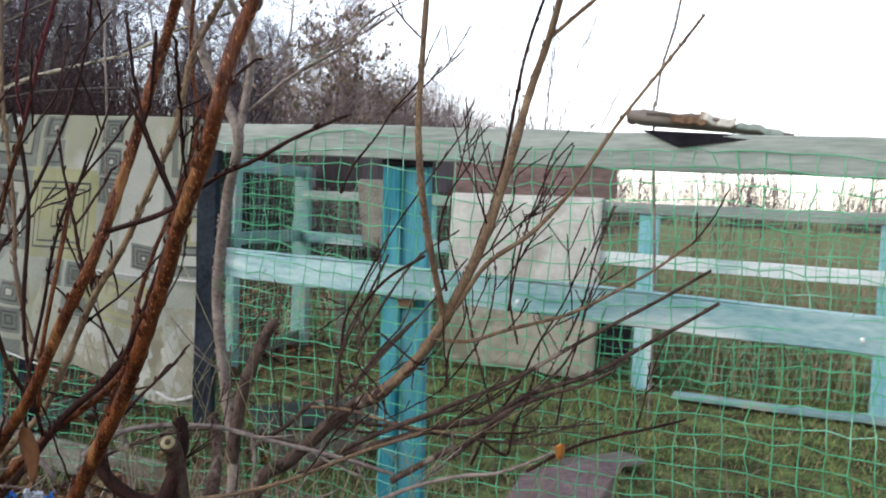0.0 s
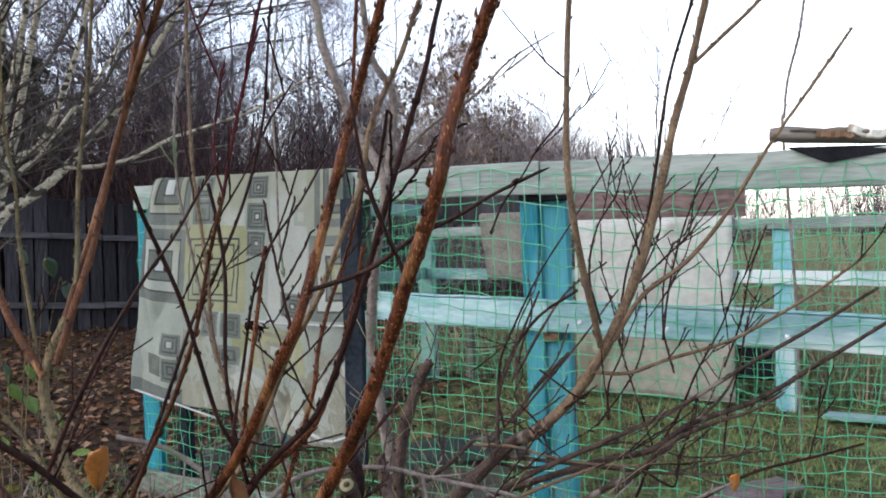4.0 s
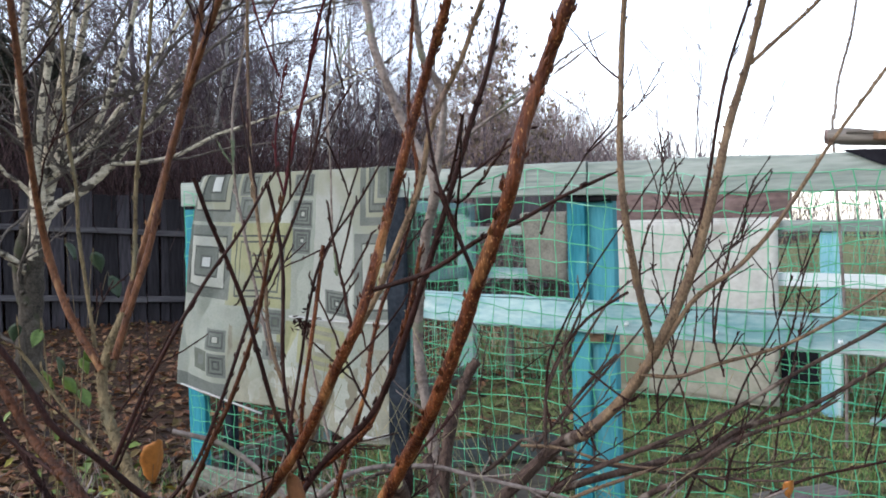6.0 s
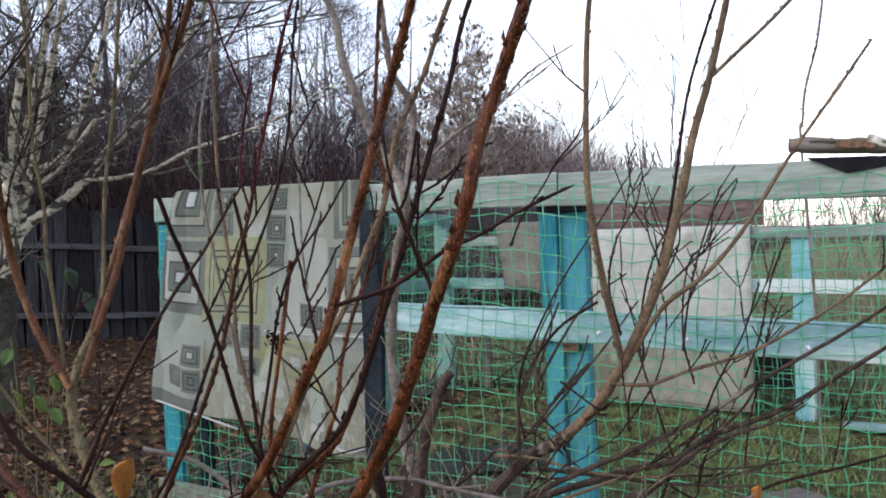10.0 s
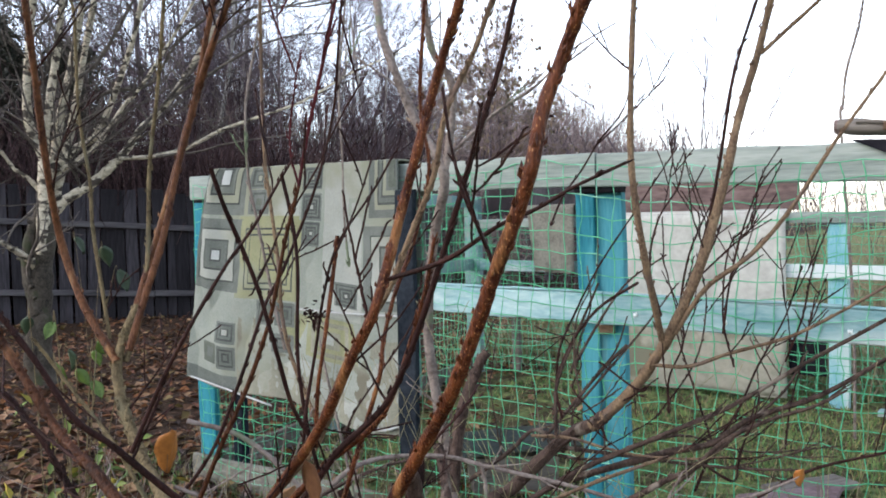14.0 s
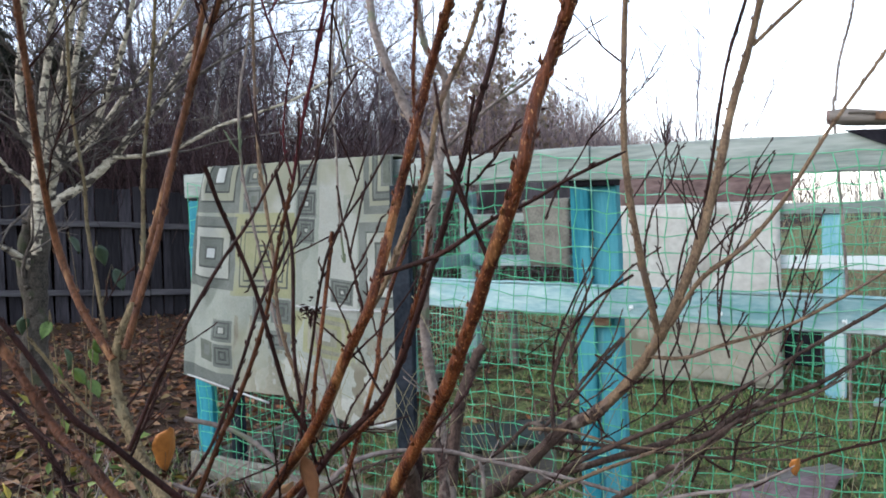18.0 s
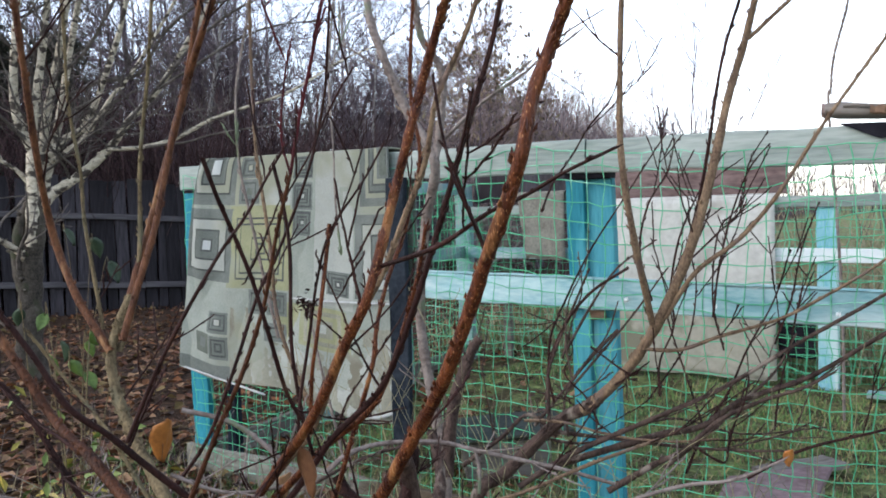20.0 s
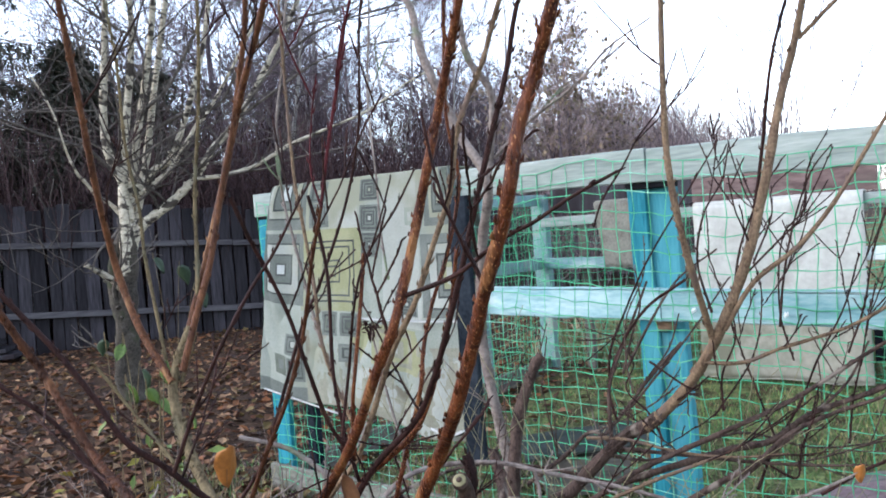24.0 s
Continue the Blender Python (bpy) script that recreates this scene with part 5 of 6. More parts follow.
stem(bush, [(-0.255, 1.785, 0.959), (-0.280, 1.793, 1.076), (-0.305, 1.792, 1.218), (-0.320, 1.785, 1.323), (-0.316, 1.772, 1.458), (-0.286, 1.757, 1.586), (-0.274, 1.745, 1.650), (-0.243, 1.713, 1.779), (-0.224, 1.671, 1.898), (-0.187, 1.627, 2.009), (-0.159, 1.578, 2.108)], 0.0031, 0.0017, M_BARK_GREY, 2)
stem(bush, [(-0.143, 1.942, 1.116), (-0.151, 1.943, 1.227), (-0.151, 1.939, 1.353), (-0.152, 1.920, 1.509), (-0.128, 1.887, 1.682), (-0.110, 1.849, 1.821), (-0.097, 1.802, 1.949), (-0.079, 1.749, 2.066), (-0.065, 1.693, 2.172)], 0.0024, 0.0019, M_BARK_GREY, 1)
stem(bush, [(-0.004, 1.933, -0.231), (-0.061, 1.917, 0.248), (-0.129, 1.899, 0.640), (-0.151, 1.895, 0.765), (-0.076, 1.892, 0.888), (0.002, 1.892, 1.009), (0.023, 1.879, 1.131)], 0.0031, 0.0012, M_BARK_DARK, 1)
bush = shrub("left_shrub", "bare shrub with forked tan and red-brown stems", (-0.420, 1.650, 0.000), 62)
stem(bush, [(0.224, 0.978, -0.194), (-0.106, 1.323, 0.285), (-0.493, 1.728, 0.678), (-0.582, 1.822, 0.770), (-0.633, 1.873, 0.866), (-0.645, 1.906, 0.940), (-0.618, 1.954, 1.040)], 0.0137, 0.0104, M_BARK_OLIVE, 1)
stem(bush, [(-0.618, 1.954, 1.040), (-0.593, 2.021, 1.188), (-0.560, 2.054, 1.332), (-0.509, 2.033, 1.473), (-0.451, 1.982, 1.590), (-0.387, 1.926, 1.699), (-0.344, 1.889, 1.782), (-0.272, 1.857, 1.920), (-0.199, 1.816, 2.048), (-0.141, 1.767, 2.164)], 0.0102, 0.0058, M_BARK_ORANGE, 2)
stem(bush, [(-0.643, 1.891, 0.924), (-0.740, 1.954, 1.042), (-0.805, 1.995, 1.182), (-0.799, 1.928, 1.344), (-0.784, 1.863, 1.518), (-0.772, 1.807, 1.680), (-0.769, 1.767, 1.815), (-0.762, 1.722, 1.939), (-0.762, 1.667, 2.052), (-0.744, 1.619, 2.156)], 0.0093, 0.0056, M_BARK_ORANGE, 3)
stem(bush, [(-0.631, 1.910, 0.922), (-0.613, 1.954, 1.014), (-0.606, 1.990, 1.151), (-0.604, 2.012, 1.344), (-0.574, 2.002, 1.534), (-0.545, 1.973, 1.715), (-0.524, 1.935, 1.864), (-0.498, 1.890, 2.000), (-0.466, 1.841, 2.127), (-0.435, 1.788, 2.242)], 0.0058, 0.0029, M_BARK_OLIVE, 4)
stem(bush, [(-0.680, 1.946, 0.967), (-0.707, 1.971, 1.091), (-0.721, 1.969, 1.219), (-0.722, 1.966, 1.320), (-0.733, 1.947, 1.468), (-0.725, 1.926, 1.612), (-0.720, 1.905, 1.704), (-0.720, 1.862, 1.845), (-0.718, 1.811, 1.976), (-0.707, 1.760, 2.096), (-0.684, 1.709, 2.206)], 0.0049, 0.0021, M_BARK_OLIVE, 3)
stem(bush, [(-0.609, 1.873, 0.951), (-0.583, 1.921, 1.079), (-0.562, 1.970, 1.190), (-0.539, 2.011, 1.343), (-0.495, 2.010, 1.495), (-0.460, 1.996, 1.630), (-0.437, 1.983, 1.715), (-0.410, 1.946, 1.862), (-0.378, 1.901, 2.000), (-0.322, 1.855, 2.129), (-0.290, 1.800, 2.243)], 0.0084, 0.0051, M_BARK_ORANGE, 3)
stem(bush, [(0.902, 0.048, 0.000), (0.354, 0.501, 0.493), (-0.286, 1.031, 0.897), (-0.347, 1.081, 0.929), (-0.404, 1.130, 0.959), (-0.455, 1.161, 1.012), (-0.505, 1.188, 1.068), (-0.540, 1.175, 1.138), (-0.577, 1.154, 1.221), (-0.630, 1.105, 1.382), (-0.671, 1.028, 1.558), (-0.686, 0.989, 1.624), (-0.693, 0.953, 1.685), (-0.697, 0.917, 1.740)], 0.0072, 0.0042, M_BARK_RUST, 2)
stem(bush, [(0.089, 1.830, -0.000), (-0.158, 1.694, 0.430), (-0.448, 1.535, 0.782), (-0.495, 1.509, 0.839), (-0.547, 1.477, 0.896), (-0.597, 1.469, 0.984), (-0.651, 1.452, 1.072), (-0.714, 1.422, 1.168), (-0.780, 1.378, 1.285), (-0.871, 1.266, 1.547), (-0.892, 1.220, 1.636), (-0.903, 1.177, 1.717), (-0.915, 1.130, 1.789), (-0.925, 1.084, 1.852)], 0.0066, 0.0034, M_BARK_DARK, 2)
stem(bush, [(-0.051, 1.256, 0.000), (-0.234, 1.265, 0.450), (-0.447, 1.275, 0.818), (-0.471, 1.277, 0.859), (-0.509, 1.275, 0.926), (-0.551, 1.265, 0.986), (-0.625, 1.232, 1.057), (-0.696, 1.190, 1.117)], 0.0058, 0.0030, M_BARK_DARK, 1)
stem(bush, [(-0.471, 1.819, 0.810), (-0.372, 1.841, 0.774), (-0.280, 1.844, 0.700), (-0.209, 1.834, 0.618)], 0.0040, 0.0055, M_BARK_GREY, 2)
stem(bush, [(-0.176, 1.792, -0.194), (-0.365, 1.805, 0.289), (-0.585, 1.823, 0.686), (-0.632, 1.826, 0.769), (-0.732, 1.868, 0.869), (-0.803, 1.851, 0.982)], 0.0058, 0.0035, M_BARK_OLIVE, 3)
bush = shrub("right_shrub", "spreading bare shrub with tan stems and low boughs", (0.150, 2.250, 0.000), 63)
stem(bush, [(0.431, 2.338, 0.661), (0.453, 2.327, 0.679), (0.530, 2.275, 0.768), (0.579, 2.225, 0.856), (0.612, 2.171, 0.940), (0.670, 2.136, 1.091), (0.723, 2.124, 1.278), (0.770, 2.144, 1.451), (0.809, 2.136, 1.582), (0.832, 2.103, 1.706), (0.847, 2.072, 1.800), (0.872, 2.016, 1.942), (0.881, 1.958, 2.074), (0.906, 1.891, 2.190)], 0.0163, 0.0046, M_BARK_TAN, 3)
stem(bush, [(0.587, 2.184, 0.910), (0.526, 2.079, 1.123), (0.497, 2.061, 1.319), (0.499, 2.063, 1.514), (0.506, 2.049, 1.702), (0.517, 2.004, 1.851), (0.510, 1.954, 1.990), (0.521, 1.894, 2.116), (0.508, 1.836, 2.231)], 0.0089, 0.0042, M_BARK_TAN, 2)
stem(bush, [(0.817, 2.133, 1.588), (0.871, 2.104, 1.640), (0.928, 2.070, 1.694), (0.977, 2.035, 1.747), (1.089, 1.945, 1.871), (1.195, 1.845, 1.976), (1.265, 1.757, 2.070)], 0.0056, 0.0039, M_BARK_TAN, 0)
stem(bush, [(0.650, 2.138, 1.050), (0.697, 2.156, 1.198), (0.726, 2.155, 1.346), (0.752, 2.125, 1.542), (0.792, 2.081, 1.701), (0.833, 2.025, 1.848), (0.859, 1.967, 1.983), (0.873, 1.906, 2.108), (0.881, 1.844, 2.220)], 0.0046, 0.0027, M_BARK_DARK, 0)
stem(bush, [(0.615, 2.169, 0.926), (0.679, 2.123, 1.038), (0.781, 2.108, 1.117), (0.866, 2.089, 1.220), (0.955, 2.052, 1.372), (1.068, 2.056, 1.521), (1.161, 2.059, 1.646)], 0.0064, 0.0035, M_BARK_TAN, 0)
stem(bush, [(0.251, 2.290, 0.474), (0.386, 2.302, 0.550), (0.503, 2.300, 0.601), (0.661, 2.284, 0.669), (0.786, 2.265, 0.729), (0.957, 2.228, 0.841), (1.123, 2.173, 0.950), (1.245, 2.121, 1.040)], 0.0085, 0.0037, M_BARK_PLUM, 2)
stem(bush, [(0.361, 2.352, 0.513), (0.627, 2.331, 0.590), (0.740, 2.311, 0.617), (0.838, 2.299, 0.684), (0.995, 2.257, 0.749), (1.141, 2.212, 0.847), (1.287, 2.153, 0.955)], 0.0105, 0.0047, M_BARK_PLUM, 2)
stem(bush, [(0.565, 2.225, 0.841), (0.657, 2.203, 0.839), (0.749, 2.184, 0.872), (0.885, 2.146, 0.917), (0.981, 2.116, 0.972), (1.078, 2.079, 1.039), (1.174, 2.037, 1.124)], 0.0055, 0.0032, M_BARK_TAN, 2)
stem(bush, [(0.403, 2.472, 0.794), (0.478, 2.481, 0.919), (0.557, 2.479, 1.028), (0.664, 2.462, 1.105)], 0.0045, 0.0022, M_BARK_PLUM, 0)
stem(bush, [(0.339, 2.331, 0.639), (0.343, 2.357, 0.755), (0.369, 2.368, 0.829), (0.417, 2.377, 0.933), (0.464, 2.380, 1.037)], 0.0056, 0.0028, M_BARK_PLUM, 0)
stem(bush, [(0.400, 2.397, 0.700), (0.495, 2.404, 0.804), (0.587, 2.404, 0.910), (0.678, 2.396, 1.031)], 0.0039, 0.0020, M_BARK_PLUM, 0)
stem(bush, [(-0.310, 2.368, 0.467), (-0.197, 2.458, 0.504), (-0.074, 2.534, 0.521), (0.055, 2.541, 0.522), (0.218, 2.532, 0.493), (0.377, 2.507, 0.449)], 0.0050, 0.0040, M_BARK_PLUM, 2)
stem(bush, [(0.105, 2.417, 0.496), (0.216, 2.436, 0.568), (0.295, 2.448, 0.627), (0.370, 2.426, 0.569)], 0.0067, 0.0056, M_BARK_PLUM, 2)
stem(bush, [(0.800, 2.407, 0.890), (0.819, 2.415, 1.012), (0.851, 2.414, 1.149), (0.899, 2.398, 1.285), (0.951, 2.376, 1.356)], 0.0036, 0.0017, M_BARK_DARK, 1)
stem(bush, [(0.688, 2.443, 0.935), (0.722, 2.448, 1.104), (0.781, 2.434, 1.242), (0.838, 2.415, 1.332)], 0.0034, 0.0017, M_BARK_DARK, 1)
stem(bush, [(0.982, 2.454, 0.803), (1.030, 2.454, 0.927), (1.061, 2.455, 1.066), (1.103, 2.443, 1.189)], 0.0034, 0.0017, M_BARK_DARK, 1)
stem(bush, [(0.783, 2.470, 0.582), (0.724, 2.533, 0.811), (0.698, 2.554, 0.923)], 0.0034, 0.0017, M_BARK_DARK, 1)
stem(bush, [(0.273, 2.337, 0.639), (0.376, 2.326, 0.633), (0.503, 2.300, 0.601), (0.641, 2.268, 0.590), (0.762, 2.240, 0.601)], 0.0047, 0.0028, M_BARK_TAN, 3)
stem(bush, [(0.309, 2.431, 0.568), (0.461, 2.411, 0.553), (0.670, 2.388, 0.620), (0.847, 2.331, 0.588), (1.041, 2.268, 0.616)], 0.0047, 0.0019, M_BARK_PLUM, 1)
stem(bush, [(0.635, 2.305, 0.508), (0.766, 2.302, 0.611), (0.837, 2.298, 0.678), (0.921, 2.286, 0.759), (0.978, 2.284, 0.860)], 0.0063, 0.0026, M_BARK_PLUM, 1)
stem(bush, [(0.702, 2.341, 0.482), (0.752, 2.358, 0.581), (0.829, 2.365, 0.700), (0.878, 2.370, 0.804), (0.951, 2.365, 0.938), (0.995, 2.361, 1.073)], 0.0043, 0.0018, M_BARK_DARK, 2)
stem(bush, [(0.561, 2.515, 0.849), (0.480, 2.515, 0.769), (0.397, 2.507, 0.675), (0.310, 2.439, 0.598)], 0.0031, 0.0050, M_BARK_PLUM, 0)
stem(bush, [(0.838, 2.440, 0.793), (0.817, 2.467, 0.930), (0.838, 2.474, 1.117), (0.895, 2.459, 1.194), (0.971, 2.430, 1.352)], 0.0029, 0.0016, M_BARK_DARK, 2)
stem(bush, [(0.627, 2.464, 0.650), (0.740, 2.470, 0.805), (0.776, 2.481, 0.961), (0.764, 2.494, 1.071)], 0.0027, 0.0016, M_BARK_DARK, 1)
stem(bush, [(0.817, 2.196, 0.512), (0.947, 2.173, 0.587), (1.097, 2.124, 0.639), (1.187, 2.088, 0.674)], 0.0045, 0.0028, M_BARK_DARK, 1)
stem(bush, [(0.350, 2.414, 0.759), (0.355, 2.374, 0.858), (0.395, 2.382, 0.947), (0.458, 2.328, 1.085), (0.535, 2.262, 1.216), (0.643, 2.233, 1.382)], 0.0038, 0.0017, M_BARK_DARK, 0)
stem(bush, [(0.129, 2.479, -0.146), (0.133, 2.380, 0.383), (0.227, 2.388, 0.485), (0.367, 2.382, 0.619), (0.437, 2.338, 0.666), (0.471, 2.317, 0.697)], 0.0196, 0.0168, M_BARK_PLUM, 1)
stem(bush, [(0.348, 2.432, 0.583), (0.521, 2.404, 0.564), (0.694, 2.308, 0.563), (0.811, 2.218, 0.576), (0.922, 2.181, 0.582)], 0.0063, 0.0024, M_BARK_PLUM, 2)
stem(bush, [(0.480, 2.262, 0.466), (0.610, 2.261, 0.538), (0.674, 2.254, 0.568), (0.766, 2.250, 0.646), (0.880, 2.250, 0.695), (0.968, 2.226, 0.728), (1.043, 2.205, 0.773)], 0.0089, 0.0032, M_BARK_PLUM, 1)
stem(bush, [(0.714, 2.245, 0.572), (0.770, 2.221, 0.546), (0.789, 2.236, 0.614), (0.827, 2.243, 0.691), (0.846, 2.254, 0.767)], 0.0034, 0.0016, M_BARK_DARK, 1)
stem(bush, [(0.383, 2.361, 0.798), (0.416, 2.374, 0.903), (0.442, 2.378, 0.978), (0.436, 2.388, 1.083)], 0.0032, 0.0015, M_BARK_PLUM, 0)
stem(bush, [(0.395, 2.369, 0.583), (0.391, 2.394, 0.685), (0.449, 2.406, 0.774), (0.511, 2.408, 0.850), (0.545, 2.415, 0.941)], 0.0038, 0.0018, M_BARK_PLUM, 0)
stem(bush, [(0.545, 2.254, 1.045), (0.454, 2.320, 0.975), (0.385, 2.373, 0.872), (0.344, 2.359, 0.769), (0.356, 2.340, 0.683)], 0.0020, 0.0040, M_BARK_DARK, 1)
stem(bush, [(0.442, 2.247, 0.847), (0.535, 2.219, 0.778), (0.562, 2.217, 0.793)], 0.0029, 0.0025, M_BARK_DARK, 1)
stem(bush, [(0.609, 2.290, 0.953), (0.585, 2.305, 1.084), (0.608, 2.304, 1.201), (0.657, 2.292, 1.286), (0.677, 2.283, 1.371)], 0.0034, 0.0016, M_BARK_DARK, 2)
stem(bush, [(0.686, 2.336, 1.021), (0.790, 2.314, 1.123), (0.844, 2.299, 1.180), (0.864, 2.291, 1.296), (0.908, 2.272, 1.379)], 0.0029, 0.0015, M_BARK_DARK, 1)
stem(bush, [(0.750, 2.439, 1.058), (0.803, 2.429, 1.180), (0.810, 2.426, 1.257), (0.879, 2.403, 1.315)], 0.0027, 0.0013, M_BARK_DARK, 1)
stem(bush, [(0.331, 2.291, 1.193), (0.361, 2.287, 1.264), (0.412, 2.278, 1.335), (0.454, 2.267, 1.404), (0.509, 2.252, 1.472), (0.533, 2.238, 1.540), (0.562, 2.220, 1.613)], 0.0029, 0.0013, M_BARK_DARK, 1)
stem(bush, [(0.605, 2.200, 0.723), (0.611, 2.217, 0.809), (0.649, 2.222, 0.897), (0.640, 2.236, 0.986), (0.604, 2.252, 1.075)], 0.0031, 0.0011, M_BARK_DARK, 2)
stem(bush, [(0.470, 2.320, 0.625), (0.444, 2.340, 0.691), (0.388, 2.361, 0.758), (0.413, 2.371, 0.826), (0.365, 2.387, 0.897)], 0.0030, 0.0011, M_BARK_DARK, 0)
stem(bush, [(0.908, 2.256, 0.614), (0.930, 2.275, 0.721), (0.962, 2.284, 0.832), (0.988, 2.291, 0.943), (1.030, 2.285, 1.055)], 0.0029, 0.0011, M_BARK_DARK, 2)
stem(bush, [(0.404, 2.340, 0.748), (0.393, 2.359, 0.849), (0.405, 2.371, 0.951), (0.456, 2.375, 1.054), (0.464, 2.378, 1.158)], 0.0027, 0.0011, M_BARK_PLUM, 0)
bush = shrub("grey_sapling", "grey-barked forked sapling beside the fence", (0.020, 2.650, 0.000), 64)
stem(bush, [(0.020, 2.650, 0.000), (0.049, 2.722, 0.348), (0.011, 2.746, 0.630), (-0.015, 2.736, 0.881), (0.015, 2.657, 1.163), (0.052, 2.556, 1.344), (-0.021, 2.591, 1.487), (-0.086, 2.615, 1.649), (-0.127, 2.638, 1.771), (-0.143, 2.663, 1.878), (-0.180, 2.634, 1.971), (-0.266, 2.558, 2.160), (-0.341, 2.473, 2.331), (-0.415, 2.380, 2.484)], 0.0190, 0.0080, M_BARK_GREY, 4)
stem(bush, [(0.052, 2.556, 1.344), (0.074, 2.546, 1.472), (0.082, 2.530, 1.598), (0.028, 2.512, 1.692), (0.009, 2.481, 1.827), (-0.005, 2.426, 2.011), (-0.046, 2.359, 2.180), (-0.084, 2.284, 2.334), (-0.080, 2.209, 2.473)], 0.0120, 0.0060, M_BARK_GREY, 3)
stem(bush, [(0.077, 2.552, 1.408), (0.192, 2.542, 1.509), (0.321, 2.524, 1.590), (0.415, 2.499, 1.678), (0.537, 2.468, 1.746)], 0.0060, 0.0020, M_BARK_GREY, 2)
stem(bush, [(0.055, 2.538, 0.428), (0.083, 2.594, 0.629), (0.137, 2.623, 0.774), (0.166, 2.630, 0.819)], 0.0200, 0.0150, M_BARK_PLUM, 2)
stem(bush, [(-0.199, 2.114, 0.572), (-0.169, 2.104, 0.526), (-0.112, 2.098, 0.486), (-0.063, 2.099, 0.473), (-0.026, 2.083, 0.422)], 0.0100, 0.0150, M_BARK_DARK, 1)
stem(bush, [(-0.218, 2.064, 0.593), (-0.167, 2.082, 0.631), (-0.092, 2.145, 0.638), (0.049, 2.154, 0.636), (0.163, 2.147, 0.609), (0.333, 2.127, 0.573), (0.472, 2.097, 0.538)], 0.0070, 0.0045, M_BARK_GREY, 3)
stem(bush, [(0.137, 2.151, 0.621), (0.148, 2.136, 0.568), (0.145, 2.120, 0.515)], 0.0045, 0.0040, M_BARK_GREY, 0)
stem(bush, [(-0.120, 2.200, 0.000), (-0.039, 2.007, 0.367), (-0.057, 2.038, 0.452), (-0.027, 2.071, 0.540), (-0.010, 2.095, 0.618), (-0.020, 2.108, 0.671)], 0.0230, 0.0130, M_BARK_DARK, 2)
stem(bush, [(-0.050, 2.350, 0.000), (0.007, 2.149, 0.310), (0.038, 2.200, 0.441), (0.047, 2.279, 0.523), (0.026, 2.354, 0.612)], 0.0200, 0.0130, M_BARK_PLUM, 2)
bush = shrub("low_bough", "old grey boughs sprawling over the ground", (-0.500, 1.600, 0.000), 65)
stem(bush, [(-0.929, 1.210, 0.944), (-0.801, 1.263, 0.889), (-0.650, 1.318, 0.812), (-0.545, 1.361, 0.765), (-0.470, 1.391, 0.748), (-0.373, 1.425, 0.738), (-0.317, 1.486, 0.700), (-0.252, 1.539, 0.643), (-0.170, 1.591, 0.589)], 0.0040, 0.0085, M_BARK_GREY, 4)
stem(bush, [(-0.416, 1.578, 0.747), (-0.329, 1.594, 0.708), (-0.250, 1.613, 0.704), (-0.179, 1.632, 0.717)], 0.0035, 0.0030, M_BARK_GREY, 2)
stem(bush, [(0.175, 1.917, 0.541), (0.252, 1.906, 0.519), (0.353, 1.895, 0.517), (0.477, 1.894, 0.570), (0.585, 1.880, 0.603), (0.679, 1.859, 0.619), (0.781, 1.839, 0.666)], 0.0065, 0.0030, M_BARK_GREY, 3)
stem(bush, [(-0.008, 1.818, 0.570), (0.136, 1.829, 0.589), (0.244, 1.833, 0.616), (0.376, 1.835, 0.668), (0.528, 1.870, 0.707)], 0.0050, 0.0035, M_BARK_TAN, 2)
bush = shrub("tall_weed", "tall thin dry weed stalk inside the pen", (2.150, 4.700, 0.000), 66)
stem(bush, [(2.150, 4.700, 0.000), (2.140, 4.690, 0.700), (2.066, 4.647, 1.661), (2.070, 4.635, 1.753), (2.077, 4.608, 1.924), (2.106, 4.567, 2.088), (2.118, 4.548, 2.155), (2.126, 4.518, 2.275), (2.134, 4.421, 2.608), (2.116, 4.317, 2.921), (2.139, 4.183, 3.199), (2.114, 4.059, 3.460)], 0.0080, 0.0058, M_BARK_GREY, 0)

def hanging_leaf(name, label, p, size, yaw, tilt, material, narrow=0.5, stalk=0.03):
    """A dry leaf on its stalk: a cupped blade with a midrib."""
    o = thing(name, label, "leaf", pose(*p, 0, 0, yaw))
    v, f, n, k = [], [], 8, 6
    for i in range(n + 1):
        a = i / n
        w = size * narrow * math.sin(math.pi * min(1, a ** 0.75 * 0.97 + 0.02)) ** 0.8 * (1 + 0.07 * math.sin(17 * a))
        for j in range(k + 1):
            b = 2 * j / k - 1
            v.append((b * w + 0.10 * size * a * a, 0.55 * w * abs(b) + 0.10 * size * a * a + 0.02 * size * math.sin(9 * a + 5 * b), -a * size + 0.05 * size * abs(b) * math.sin(7 * a + b)))
    for i in range(n):
        for j in range(k):
            q = i * (k + 1) + j
            f.append((q, q + 1, q + k + 2, q + k + 1))
    m = Euler((tilt, 0, 0)).to_matrix()
    blade = mesh_part("blade", [m @ Vector(q) for q in v], f, material, o, smooth=True)
    blade.modifiers.new("thickness", 'SOLIDIFY').thickness = 0.0008
    t = Tubes()
    t.add([Vector((0, 0, stalk)), Vector((0, 0.003, stalk * 0.4)), m @ Vector((0, 0.002, -size * 0.9))], [0.0012, 0.001, 0.0006], 5)
    t.put("stalk", M_BARK_TAN, o)
    return o
hanging_leaf("autumn_leaf", "orange autumn leaf standing on a bare twig", (-0.566, 1.986, 0.749), 0.109, 48, 0.22, M_ORANGE, 0.27)
hanging_leaf("autumn_leaf", "withered rust-brown leaf hanging in the shrub", (-0.162, 1.488, 0.814), 0.093, -30, 0.1, M_RUSTLEAF, 0.20)
